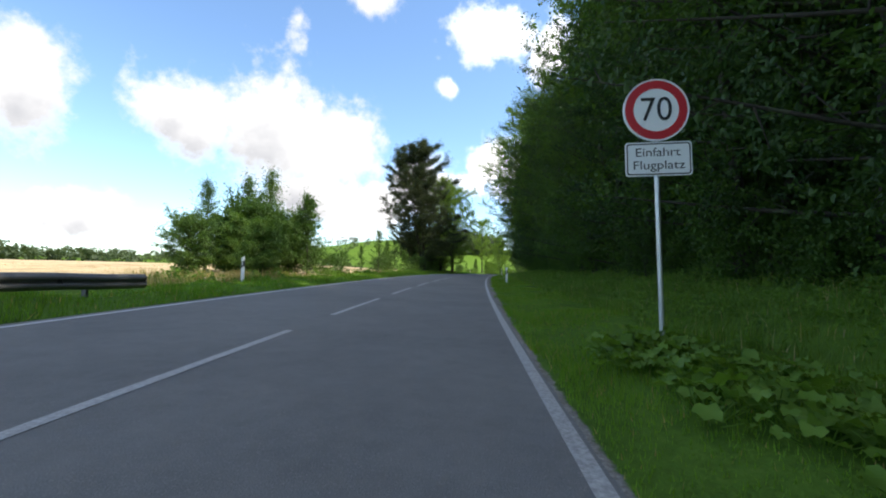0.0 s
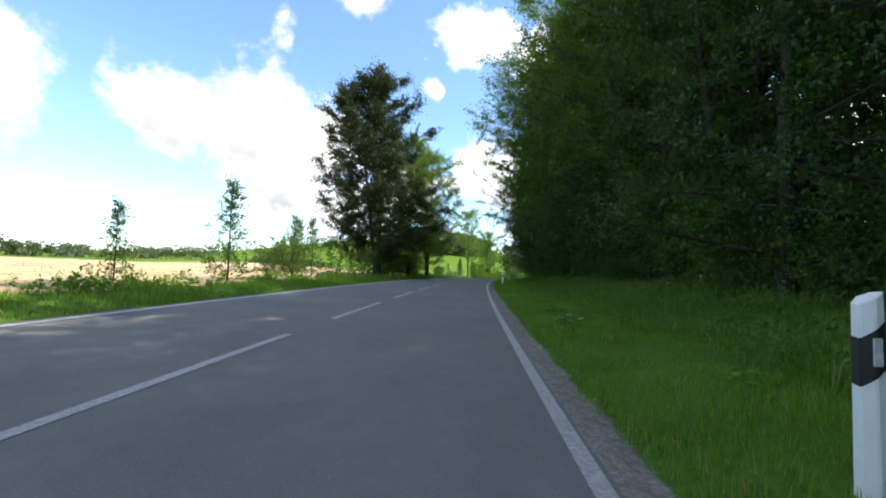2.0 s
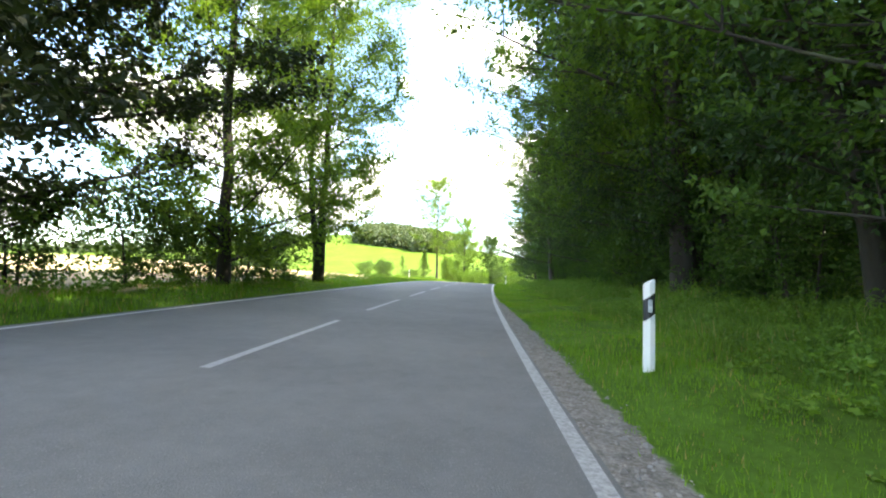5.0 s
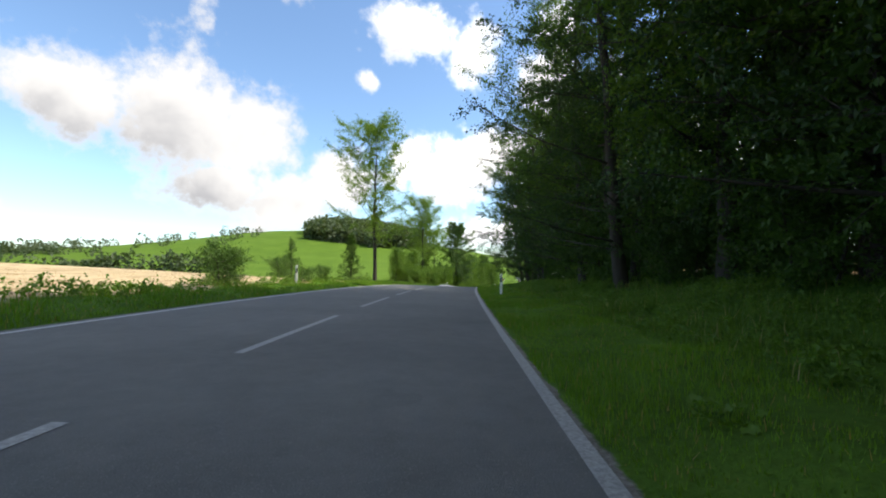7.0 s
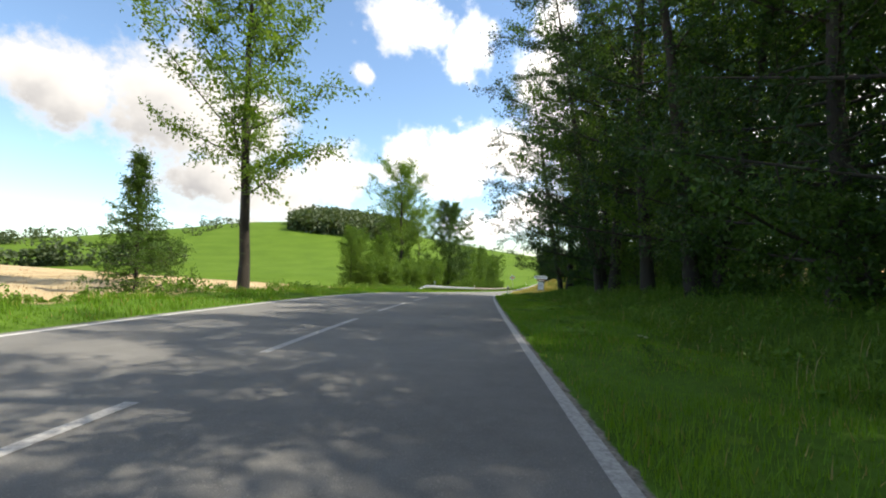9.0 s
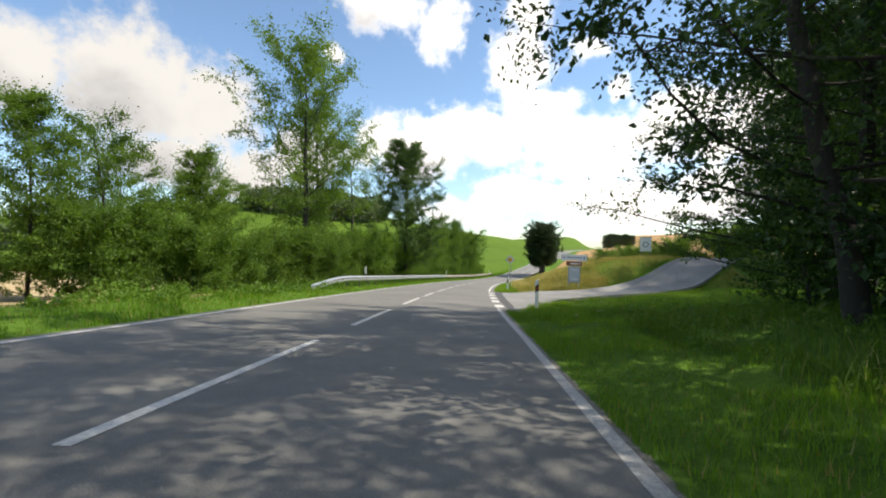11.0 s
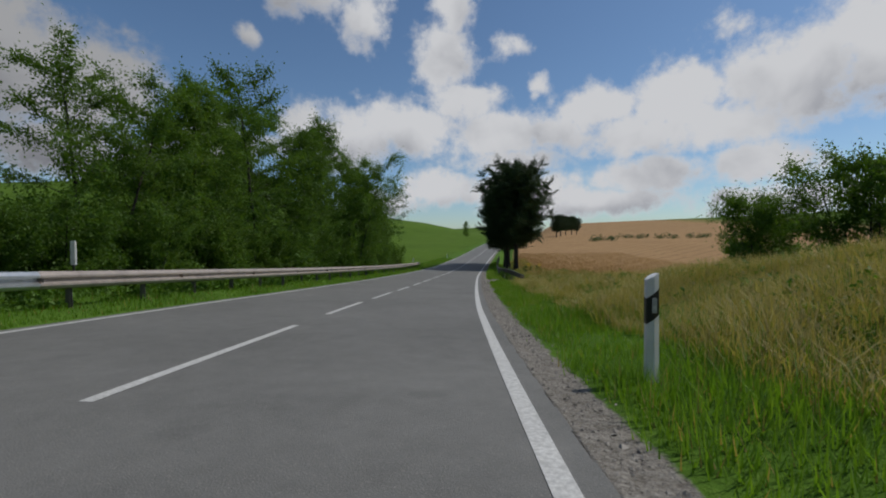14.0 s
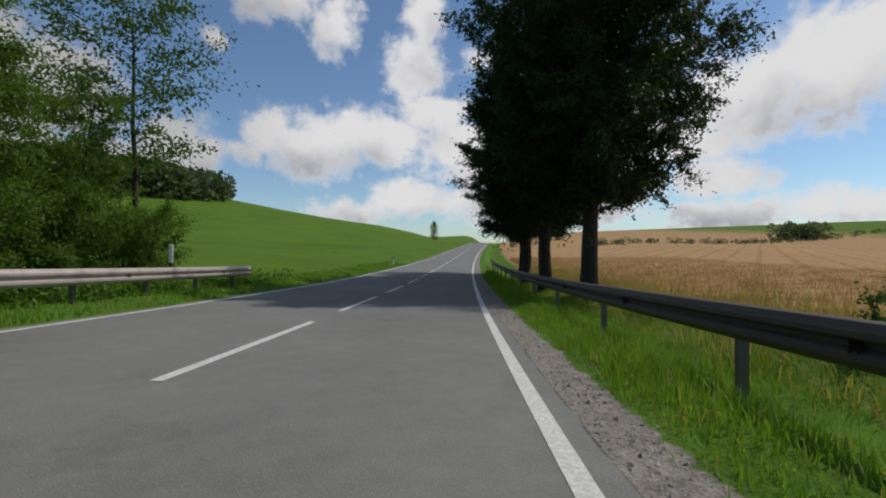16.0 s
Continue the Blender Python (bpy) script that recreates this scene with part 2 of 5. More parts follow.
def ground_material():
    """Grass, stubble, wheat and meadow by fields of the plan, held in an attribute."""
    m, N = material("ground")
    v = place(N)
    cover_at = N.add("ShaderNodeAttribute", attribute_name="cover").outputs["Color"]
    sep = N.add("ShaderNodeSeparateColor", {0: cover_at})
    fine, mid, big = N.noise(v, 9.0, 6, 0.7), N.noise(v, 0.9, 5, 0.6), N.noise(v, 0.06, 4, 0.55)
    g = N.math("ADD", N.math("MULTIPLY", fine, 0.5), N.math("MULTIPLY", mid, 0.5))
    grass = N.ramp(g, [(0.3, (0.040, 0.078, 0.012)), (0.55, (0.080, 0.160, 0.020)), (0.8, (0.14, 0.21, 0.038))])
    # drilled rows in the crop
    rows = N.add("ShaderNodeTexWave", {"Vector": N.add("ShaderNodeMapping", {0: v, "Rotation": (0, 0, radians(62))}).outputs[0], "Scale": 0.09, "Distortion": 1.2, "Detail": 2.0, "Detail Scale": 1.5}, bands_direction="X").outputs[0]
    crop = N.ramp(N.math("ADD", N.math("MULTIPLY", g, 0.8), N.math("MULTIPLY", big, 0.25)), [(0.3, (0.20, 0.118, 0.055)), (0.55, (0.36, 0.225, 0.11)), (0.8, (0.50, 0.345, 0.175))])
    straw = N.ramp(N.math("ADD", N.math("MULTIPLY", g, 0.8), N.math("MULTIPLY", big, 0.25)), [(0.3, (0.27, 0.20, 0.11)), (0.55, (0.45, 0.355, 0.21)), (0.8, (0.60, 0.49, 0.32))])
    crop = N.mix(N.add("ShaderNodeAttribute", attribute_name="cover").outputs["Alpha"], crop, straw)
    crop = N.mix(N.math("MULTIPLY", N.math("GREATER_THAN", rows, 0.93), 0.45), crop, (0.16, 0.11, 0.05, 1))
    meadow = N.ramp(N.math("ADD", N.math("MULTIPLY", mid, 0.4), N.math("MULTIPLY", big, 0.6)), [(0.25, (0.052, 0.100, 0.011)), (0.55, (0.080, 0.142, 0.016)), (0.8, (0.118, 0.175, 0.028))])
    # wood floor of litter, its colour near-black for the shade inside the wood
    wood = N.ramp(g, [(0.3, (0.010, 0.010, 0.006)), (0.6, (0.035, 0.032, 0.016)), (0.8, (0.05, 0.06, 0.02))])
    dirt = N.ramp(N.math("ADD", N.math("MULTIPLY", fine, 0.55), N.math("MULTIPLY", N.noise(v, 34.0, 3), 0.45)), [(0.35, (0.115, 0.102, 0.086)), (0.55, (0.245, 0.228, 0.20)), (0.75, (0.40, 0.38, 0.345))])
    c = N.mix(sep.outputs[0], grass, crop)
    c = N.mix(sep.outputs[1], c, meadow)
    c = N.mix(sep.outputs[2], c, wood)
    fac = N.math("ADD", N.add("ShaderNodeAttribute", attribute_name="stony").outputs["Fac"], N.math("MULTIPLY", N.math("SUBTRACT", N.noise(v, 2.6, 5, 0.7), 0.5), 0.9))
    stony = N.ramp(fac, [(0.42, (0, 0, 0)), (0.56, (1, 1, 1))])
    c = N.mix(stony, c, dirt)
    surface(N, Base_Color=c, Roughness=1.0, Specular_IOR_Level=0.08, Normal=bump(N, N.math("ADD", fine, N.math("MULTIPLY", N.noise(v, 30.0, 3), 0.5)), 0.8, 0.05))
    return m


M_GROUND = ground_material()
M_BEECH = foliage("leaves_beech", (0.023, 0.055, 0.011), (0.062, 0.132, 0.022), (0.138, 0.218, 0.043), 0.35, 0.4)
M_HEDGE = foliage("leaves_hedge", (0.044, 0.095, 0.015), (0.106, 0.200, 0.029), (0.208, 0.293, 0.056), 0.35, 0.5)
# very dark maple green: the backlit look is put into the leaf colour
M_MAPLE = foliage("leaves_maple_backlit", (0.010, 0.026, 0.008), (0.024, 0.055, 0.013), (0.050, 0.090, 0.022), 0.4, 0.25)
M_ASH = foliage("leaves_ash", (0.066, 0.127, 0.020), (0.127, 0.220, 0.035), (0.220, 0.308, 0.061), 0.3, 0.5)
M_RUST = foliage("leaves_brown_green", (0.018, 0.031, 0.010), (0.040, 0.060, 0.018), (0.078, 0.086, 0.028), 0.35, 0.3)
M_SHRUB = foliage("leaves_shrub", (0.029, 0.072, 0.013), (0.072, 0.143, 0.026), (0.143, 0.221, 0.046), 0.35, 0.4)
M_GRASS = foliage("grass_blades", (0.081, 0.168, 0.016), (0.146, 0.280, 0.027), (0.235, 0.358, 0.050), 0.2, 0.45, (0.336, 0.269, 0.112))
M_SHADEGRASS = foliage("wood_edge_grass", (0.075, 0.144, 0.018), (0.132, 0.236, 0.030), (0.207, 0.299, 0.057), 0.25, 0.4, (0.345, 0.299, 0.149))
M_HERB = foliage("leaves_herb", (0.052, 0.121, 0.016), (0.109, 0.213, 0.028), (0.190, 0.299, 0.052), 0.3, 0.4)
M_BANK = foliage("bank_hay", (0.171, 0.165, 0.046), (0.390, 0.323, 0.128), (0.683, 0.549, 0.293), 0.2, 0.4, (0.110, 0.195, 0.037))
M_DRY = foliage("dry_grass", (0.20, 0.165, 0.06), (0.38, 0.31, 0.145), (0.56, 0.47, 0.27), 0.2, 0.35, (0.10, 0.15, 0.03))
M_WHEAT = foliage("wheat_straw", (0.24, 0.145, 0.068), (0.37, 0.235, 0.115), (0.52, 0.36, 0.19), 0.2, 0.3)
# far leaves paler and greyer, with distance haze tinted into their colour
M_FAR = foliage("leaves_far_wood_haze", (0.040, 0.062, 0.028), (0.075, 0.105, 0.046), (0.12, 0.15, 0.072))
M_BROAD = foliage("leaves_butterbur", (0.084, 0.168, 0.022), (0.138, 0.258, 0.036), (0.204, 0.336, 0.060), 0.3, 0.4)
M_BLOSSOM = foliage("blossom_yellow", (0.42, 0.30, 0.01), (0.62, 0.46, 0.02), (0.75, 0.60, 0.05), 0.2, 0.3)
M_BARK = bark("bark", (0.016, 0.013, 0.010), (0.050, 0.042, 0.033))
M_WOODDARK = foliage("leaves_wood_dark", (0.013, 0.036, 0.012), (0.036, 0.081, 0.021), (0.085, 0.143, 0.035), 0.35, 0.3)
M_WOODLIGHT = foliage("leaves_wood_light", (0.034, 0.078, 0.010), (0.078, 0.155, 0.020), (0.15, 0.235, 0.04), 0.35, 0.45)
M_OAK = foliage("leaves_oak", (0.023, 0.057, 0.011), (0.055, 0.115, 0.021), (0.115, 0.190, 0.039), 0.4, 0.35)
M_UMBEL = foliage("blossom_white", (0.36, 0.38, 0.28), (0.50, 0.51, 0.42), (0.66, 0.66, 0.58), 0.2, 0.25)
M_STEEL = plain("galvanised_steel", (0.50, 0.52, 0.54), 0.42, 0.85, 0.35)
# weathered steel, its colour lowered to stand for a rail face in shade
M_STEEL_OLD_SHADED = plain("galvanised_steel_weathered_shaded", (0.15, 0.145, 0.14), 0.6, 0.25, 0.6)
# rusted steel, painted darker still for the rail face turned from the sun
M_STEEL_SHADED = plain("steel_shaded_rusted", (0.070, 0.060, 0.052), 0.7, 0.1, 0.6)
# browner steel for the beams past 206 m
M_STEEL_BROWN = plain("galvanised_steel_brown", (0.40, 0.345, 0.31), 0.55, 0.35, 0.75)
M_STONE = foliage("gravel_stone", (0.135, 0.124, 0.111), (0.284, 0.263, 0.236), (0.513, 0.486, 0.446), 0.3, 0.0)
M_WHITE = plain("white_plastic", (0.80, 0.80, 0.78), 0.45, 0.0, 0.3)
M_BLACK = plain("black_foil", (0.015, 0.015, 0.017), 0.4, 0.0, 0.1)
M_REFLECT = plain("reflector_white", (0.55, 0.56, 0.58), 0.25, 0.2, 0.2)
M_REFLECT_RED = plain("reflector_red", (0.42, 0.055, 0.03), 0.25, 0.1, 0.2)
M_SIGNWHITE = plain("sign_white", (0.78, 0.79, 0.80), 0.45, 0.0, 0.12)
M_SIGNRED = plain("sign_red", (0.50, 0.015, 0.025), 0.42, 0.0, 0.1)
M_SIGNYELLOW = plain("sign_yellow", (0.78, 0.38, 0.02), 0.42, 0.0, 0.1)
M_SIGNBROWN = plain("sign_brown", (0.20, 0.065, 0.03), 0.45, 0.0, 0.2)
M_GREY = plain("sign_back_grey", (0.33, 0.34, 0.35), 0.5, 0.3, 0.2)
M_PAPER = plain("faded_poster", (0.50, 0.54, 0.60), 0.6, 0.0, 0.4)


# ---- mesh helpers ----
def mesh_object(name, verts, faces, mat, parent=None, label="", smooth=False):
    me = bpy.data.meshes.new(name)
    verts = np.asarray(verts, dtype=np.float32)
    if isinstance(faces, np.ndarray):
        k = faces.shape[1]
        me.vertices.add(len(verts))
        me.vertices.foreach_set("co", verts.ravel())
        me.loops.add(faces.size)
        me.loops.foreach_set("vertex_index", faces.ravel().astype(np.int32))
        me.polygons.add(len(faces))
        me.polygons.foreach_set("loop_start", np.arange(0, faces.size, k, dtype=np.int32))
        me.update(calc_edges=True)
    else:
        me.from_pydata(verts.tolist(), [], faces)
        me.update()
    me.polygons.foreach_set("use_smooth", np.full(len(me.polygons), smooth, dtype=bool))
    me.materials.append(mat)
    ob = new(name, me)
    ob.parent = parent
    if label:
        tagged(ob, label)
    return ob


def part(name, bm, mat, parent=None, label="", smooth=False):
    me = bpy.data.meshes.new(name)
    if smooth:
        for f in bm.faces:
            f.smooth = True
    bm.to_mesh(me)
    bm.free()
    me.materials.append(mat)
    ob = new(name, me)
    ob.parent = parent
    if label:
        tagged(ob, label)
    return ob


def block(x0, x1, y0, y1, z0, z1, bevel=0.0):
    bm = bmesh.new()
    bmesh.ops.create_cube(bm, size=1.0, matrix=Matrix.Translation(((x0 + x1) / 2, (y0 + y1) / 2, (z0 + z1) / 2)) @ Matrix.Diagonal((x1 - x0, y1 - y0, z1 - z0, 1)))
    if bevel:
        bmesh.ops.bevel(bm, geom=bm.edges[:], offset=bevel, segments=2, affect="EDGES")
    return bm


def outline(points, y0, y1, bevel=0.0):
    """A flat plate: an outline in x and z, from y0 to y1."""
    bm = bmesh.new()
    f = bm.faces.new([bm.verts.new((x, y0, z)) for x, z in points])
    ext = bmesh.ops.extrude_face_region(bm, geom=[f])
    bmesh.ops.translate(bm, vec=(0, y1 - y0, 0), verts=[g for g in ext["geom"] if isinstance(g, bmesh.types.BMVert)])
    bmesh.ops.recalc_face_normals(bm, faces=bm.faces[:])
    if bevel:
        bmesh.ops.bevel(bm, geom=bm.edges[:], offset=bevel, segments=2, affect="EDGES")
    return bm


def rounded(w, h, r, n=5):
    pts = []
    for cx, cz, a0 in ((w / 2 - r, h / 2 - r, 0), (-w / 2 + r, h / 2 - r, 90), (-w / 2 + r, -h / 2 + r, 180), (w / 2 - r, -h / 2 + r, 270)):
        pts += [(cx + r * math.cos(radians(a0 + 90 * i / n)), cz + r * math.sin(radians(a0 + 90 * i / n))) for i in range(n + 1)]
    return pts


def disc(r, n=48):
    return [(r * math.cos(2 * math.pi * i / n), r * math.sin(2 * math.pi * i / n)) for i in range(n)]


def ring(r0, r1, y0, y1, n=48):
    bm = bmesh.new()
    loops = [[bm.verts.new((r * math.cos(2 * math.pi * i / n), y, r * math.sin(2 * math.pi * i / n))) for i in range(n)] for r, y in ((r0, y0), (r1, y0), (r1, y1), (r0, y1))]
    for a, b in ((0, 1), (1, 2), (2, 3), (3, 0)):
        for i in range(n):
            bm.faces.new((loops[a][i], loops[a][(i + 1) % n], loops[b][(i + 1) % n], loops[b][i]))
    bmesh.ops.recalc_face_normals(bm, faces=bm.faces[:])
    return bm


def tube(r, z0, z1, n=16, r2=None):
    bm = bmesh.new()
    bmesh.ops.create_cone(bm, cap_ends=True, segments=n, radius1=r, radius2=r if r2 is None else r2, depth=z1 - z0, matrix=Matrix.Translation((0, 0, (z0 + z1) / 2)))
    return bm


def lettering(text, size, mat, parent, x, z, y, width=None):
    cu = bpy.data.curves.new("text", "FONT")
    cu.body, cu.size, cu.align_x, cu.align_y, cu.extrude = text, size, "CENTER", "CENTER", 0.0015
    tmp = new("text", cu)
    me = bpy.data.meshes.new_from_object(tmp)
    bpy.data.objects.remove(tmp)
    bpy.data.curves.remove(cu)
    co = np.empty(len(me.vertices) * 3, dtype=np.float32)
    me.vertices.foreach_get("co", co)
    co = co.reshape(-1, 3)
    if width:
        co[:, 0] *= width / (co[:, 0].max() - co[:, 0].min())
    me.vertices.foreach_set("co", np.stack([co[:, 0] + x, y - co[:, 2], co[:, 1] + z], 1).ravel())
    me.materials.clear()
    me.materials.append(mat)
    ob = new("lettering", me)
    ob.parent = parent
    return ob


# ---- the road's line: heading and grade by distance ----
HEAD_AT = [-100, 0, 25, 50, 75, 95, 115, 135, 150, 170, 190, 210, 230, 250, 290, 360]
HEAD = [3.47, -0.53, -2.96, -5.05, -7.86, -9.82, -12, -14.51, -15.92, -18.49, -21.68, -24.79, -26.17, -28.28, -30.31, -33]
GRADE_AT = [0, 60, 92, 118, 147, 180, 212, 241, 275, 330, 430, 480]
GRADE = [0.83, -0.08, -0.2, -1.53, -4.01, -3.7, -3.62, -2.69, -0.11, 2, 2, 0]
EDGE_AT = [0, 45, 61, 92, 114, 150, 163, 178, 199, 211, 228, 241]
EDGE = [0.73, 0.75, 0.74, 0.85, 0.89, 1.09, 0.93, 0.78, 0.6, 0.55, 0.7, 0.73]
LANE_R, LANE_L, BANK = 3.46, 3.72, 0.025
STEP = 0.5
S_ = np.arange(-420.0, 1400.0, STEP)
hd_ = np.radians(np.interp(S_, HEAD_AT, HEAD))
hd_ = np.convolve(np.pad(hd_, 12, mode="edge"), np.ones(25) / 25, mode="valid")
gr_ = np.tan(np.radians(np.interp(S_, GRADE_AT, GRADE)))
zero = int(420 / STEP)
x_ = np.concatenate([[0], np.cumsum(-np.sin(hd_) * STEP)[:-1]])
y_ = np.concatenate([[0], np.cumsum(np.cos(hd_) * STEP)[:-1]])
z_ = np.concatenate([[0], np.cumsum(gr_ * STEP)[:-1]])
x_, y_, z_ = x_ - x_[zero], y_ - y_[zero], z_ - z_[zero]
FAR_TURN = radians(-14)


def smooth(a, b, v):
    t = np.clip((np.asarray(v, dtype=float) - a) / (b - a), 0, 1)
    return t * t * (3 - 2 * t)


def edge(s):
    return np.interp(s, EDGE_AT, EDGE)


def heading(s):
    return np.interp(s, S_, hd_)


def plan(s, q):
    """Plan of the point s metres along the line and q metres to its right."""
    s, q = np.asarray(s, dtype=float), np.asarray(q, dtype=float)
    h = heading(s)
    near = np.clip(q, -40, 40)
    return (np.interp(s, S_, x_) + near * np.cos(h) + (q - near) * math.cos(FAR_TURN),
            np.interp(s, S_, y_) + near * np.sin(h) + (q - near) * math.sin(FAR_TURN))


def road_z(s, q):
    return np.interp(s, S_, z_) - BANK * np.clip(q, -9, 4)


SIDE_L = [(173.6, 1.55), (171.6, 2.6), (170.9, 4.1), (171.0, 6.0), (171.8, 8.4), (173.4, 11), (176.6, 14), (181.2, 18), (189, 26), (200, 38), (212, 52)]
SIDE_R = [(157.4, 1.55), (158.4, 2.4), (160.0, 3.3), (162.0, 4.7), (164.0, 6.8), (166.3, 9.4), (170.5, 13), (175, 17), (183, 25), (194, 37), (206, 52)]


def on_side_road(s, q, margin):
    """Where the side road's paving lies."""
    L, R = np.array(SIDE_L), np.array(SIDE_R)
    sl, sr = np.interp(q, L[:, 1], L[:, 0]), np.interp(q, R[:, 1], R[:, 0])
    return (q > 1.0) & (q < 56) & (s > sr - margin) & (s < sl + margin)


def hill(x, y):
    wood_hill = 50 * np.exp(-((x + 70) / 215) ** 2 - ((y - 670) / 215) ** 2)
    left_rise = 24 * smooth(140, 560, -x) * np.exp(-((y - 420) / 420) ** 2)
    right_rise = 30 * smooth(110, 600, (x - 110) * 0.92 + (y - 300) * 0.12)
    return wood_hill + left_rise + right_rise


def ground_z(s, q):
    s, q = np.asarray(s, dtype=float), np.asarray(q, dtype=float)
    x, y = plan(s, q)
    er = q - edge(s)                                    # right of the right line
    el = -(q - edge(s)) - LANE_R - LANE_L               # left of the left line
    z = road_z(s, q)
    under = (er < 0.02 + 0.15 * smooth(172, 176, s)) & (el < 0.15)
    wood = smooth(-60, -50, s) * (1 - smooth(148, 157, s))
    bank = smooth(170.5, 179, s) * (1 - smooth(195, 232, s))
    ditch = smooth(222, 234, s)
    z = z + 0.10 * smooth(0.5, 1.6, er) + wood * 0.9 * smooth(2.2, 9, er)
    z = z + bank * (2.3 * smooth(1.0, 10.5, er) - 0.3 * smooth(14, 40, er))
    z = z - ditch * 0.45 * smooth(1.3, 2.6, er) * (1 - smooth(3.0, 6.0, er)) + ditch * 0.25 * smooth(3.5, 8, er)
    side = smooth(148, 158, s) * (1 - smooth(178, 196, s))
    z = z + side * 0.037 * np.clip(er - 2, 0, 45)
    far_left = 1 - smooth(140, 155, s)
    z = z + 0.020 * np.clip(el - 3, 0, 60) * smooth(10, 30, s) * (1 - smooth(80, 115, s)) + 0.042 * np.clip(el - 6, 0, 60) * smooth(85, 125, s) * (1 - smooth(165, 200, s)) + 0.12 * smooth(0.3, 1.2, el) + 0.03 * smooth(1.0, 4.5, el) * far_left - 0.5 * smooth(2.2, 6, el) * smooth(150, 160, s) * (1 - smooth(252, 262, s))
    z = z + 1.0 * smooth(1.5, 14, el) * smooth(256, 275, s) + hill(x, y) * smooth(6, 70, np.maximum(er, el))
    z = z - 0.14 * on_side_road(s, q, -0.1)
    return np.where(under, road_z(s, q) - 0.12, z)


def rough(s, q):
    """Small unevenness away from the carriageway."""
    s, q = np.asarray(s, dtype=float), np.asarray(q, dtype=float)
    off = smooth(0.6, 2.0, np.maximum(q - edge(s), -(q - edge(s)) - LANE_R - LANE_L))
    off = off * ~on_side_road(s, q, 1.2)
    return off * (0.05 * np.sin(s * 1.9 + q * 0.7) + 0.04 * np.sin(s * 0.83 - q * 1.7) + 0.03 * np.sin(s * 3.3 + q * 2.9))


def gravel_width(s):
    """How far the stony shoulder reaches outside the right edge line."""
    return np.interp(s, [-5, 8, 14, 30, 40, 70, 82, 150, 174, 190, 205, 222, 262], [0.06, 0.09, 0.2, 0.3, 0.35, 0.48, 0.08, 0.1, 0.34, 0.47, 0.66, 0.77, 0.66])


def spot(s, q, dz=0.0):
    x, y = plan(s, q)
    return Vector((float(x), float(y), float(ground_z(s, q) + rough(s, q)) + dz))


def stand(s, q, turn=0.0, dz=0.0, scale=1.0, lean=0.0):
    """The pose of a thing on the ground, turned from the road's heading."""
    p = spot(s, q, dz)
    return pose(p.x, p.y, p.z, lean, 0, math.degrees(float(heading(s))) + turn) @ Matrix.Diagonal((scale, scale, scale, 1))


# ---- ground, one sheet to the horizon ----
def build_ground():
    s1 = np.concatenate([np.arange(-400, -40, 30), np.arange(-40, 0, 4), np.arange(0, 300, 0.9), np.arange(300, 480, 5), np.arange(480, 1390, 30)])
    right = np.concatenate([[0.0, 0.02, 0.05, 0.1, 0.165, 0.175, 0.21, 0.3], np.arange(0.5, 4, 0.25), np.arange(4, 12, 0.6), np.arange(12, 30, 1.3), [30.5, 36, 44, 55, 70, 90, 115, 150, 190, 240, 300, 380, 480, 620, 800, 1050, 1500, 2200]])
    left = np.concatenate([[0.0, 0.1, 0.15, 0.25], np.arange(0.5, 4, 0.35), np.arange(4, 12, 0.8), [12, 14, 17, 20, 25, 30, 36, 44, 55, 70, 90, 115, 150, 190, 240, 300, 380, 480, 620, 800, 1050, 1500, 2200]])
    cols = np.concatenate([-(left[::-1] + LANE_R + LANE_L), [-LANE_R], right])
    S, O = np.meshgrid(s1, cols, indexing="ij")
    Q = O + edge(S)
    X, Y = plan(S, Q)
    Z = ground_z(S, Q) + rough(S, Q)
    n, k = S.shape
    idx = np.arange(n * k).reshape(n, k)
    faces = np.stack([idx[:-1, :-1], idx[:-1, 1:], idx[1:, 1:], idx[1:, :-1]], -1).reshape(-1, 4)
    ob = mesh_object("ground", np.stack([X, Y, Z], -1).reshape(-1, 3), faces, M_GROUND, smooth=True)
    er, el = O, -O - LANE_R - LANE_L
    crop = ((el > 2.7) & (el < 80 - 0.30 * (S - 40)) & (S > 14) & (S < 185)).astype(float)
    crop = np.maximum(crop, (er > 5.0) & (er < 290) & (S > 226))
    crop = np.maximum(crop, (er > 22) & (er < 200) & (S > 205))
    meadow = ((el > 2.6) & (crop < 0.5)).astype(float) + ((er > 200) & (S > 150)).astype(float)
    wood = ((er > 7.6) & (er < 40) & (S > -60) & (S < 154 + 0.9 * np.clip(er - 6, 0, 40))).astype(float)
    stony = 0.86 * (1 - smooth(gravel_width(S) - 0.12, gravel_width(S) + 0.14, er)) * (er > -0.3)
    stony = np.maximum(stony, 0.9 * smooth(3.2, 1.6, er) * smooth(226.5, 228.5, S) * (1 - smooth(231, 233, S)) * (er > -0.3))
    stony = np.maximum(stony, 0.40 * np.exp(-((el - 0.2) / 0.25) ** 2) * (el > -0.3))
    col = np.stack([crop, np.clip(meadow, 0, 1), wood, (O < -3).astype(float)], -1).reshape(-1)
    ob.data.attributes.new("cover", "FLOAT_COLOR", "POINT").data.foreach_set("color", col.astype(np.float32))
    ob.data.attributes.new("stony", "FLOAT", "POINT").data.foreach_set("value", stony.reshape(-1).astype(np.float32))
    return tagged(ob, "grass verges, stubble, wheat and meadow rolling to the horizon", "ground", kind="structure")


ground = build_ground()


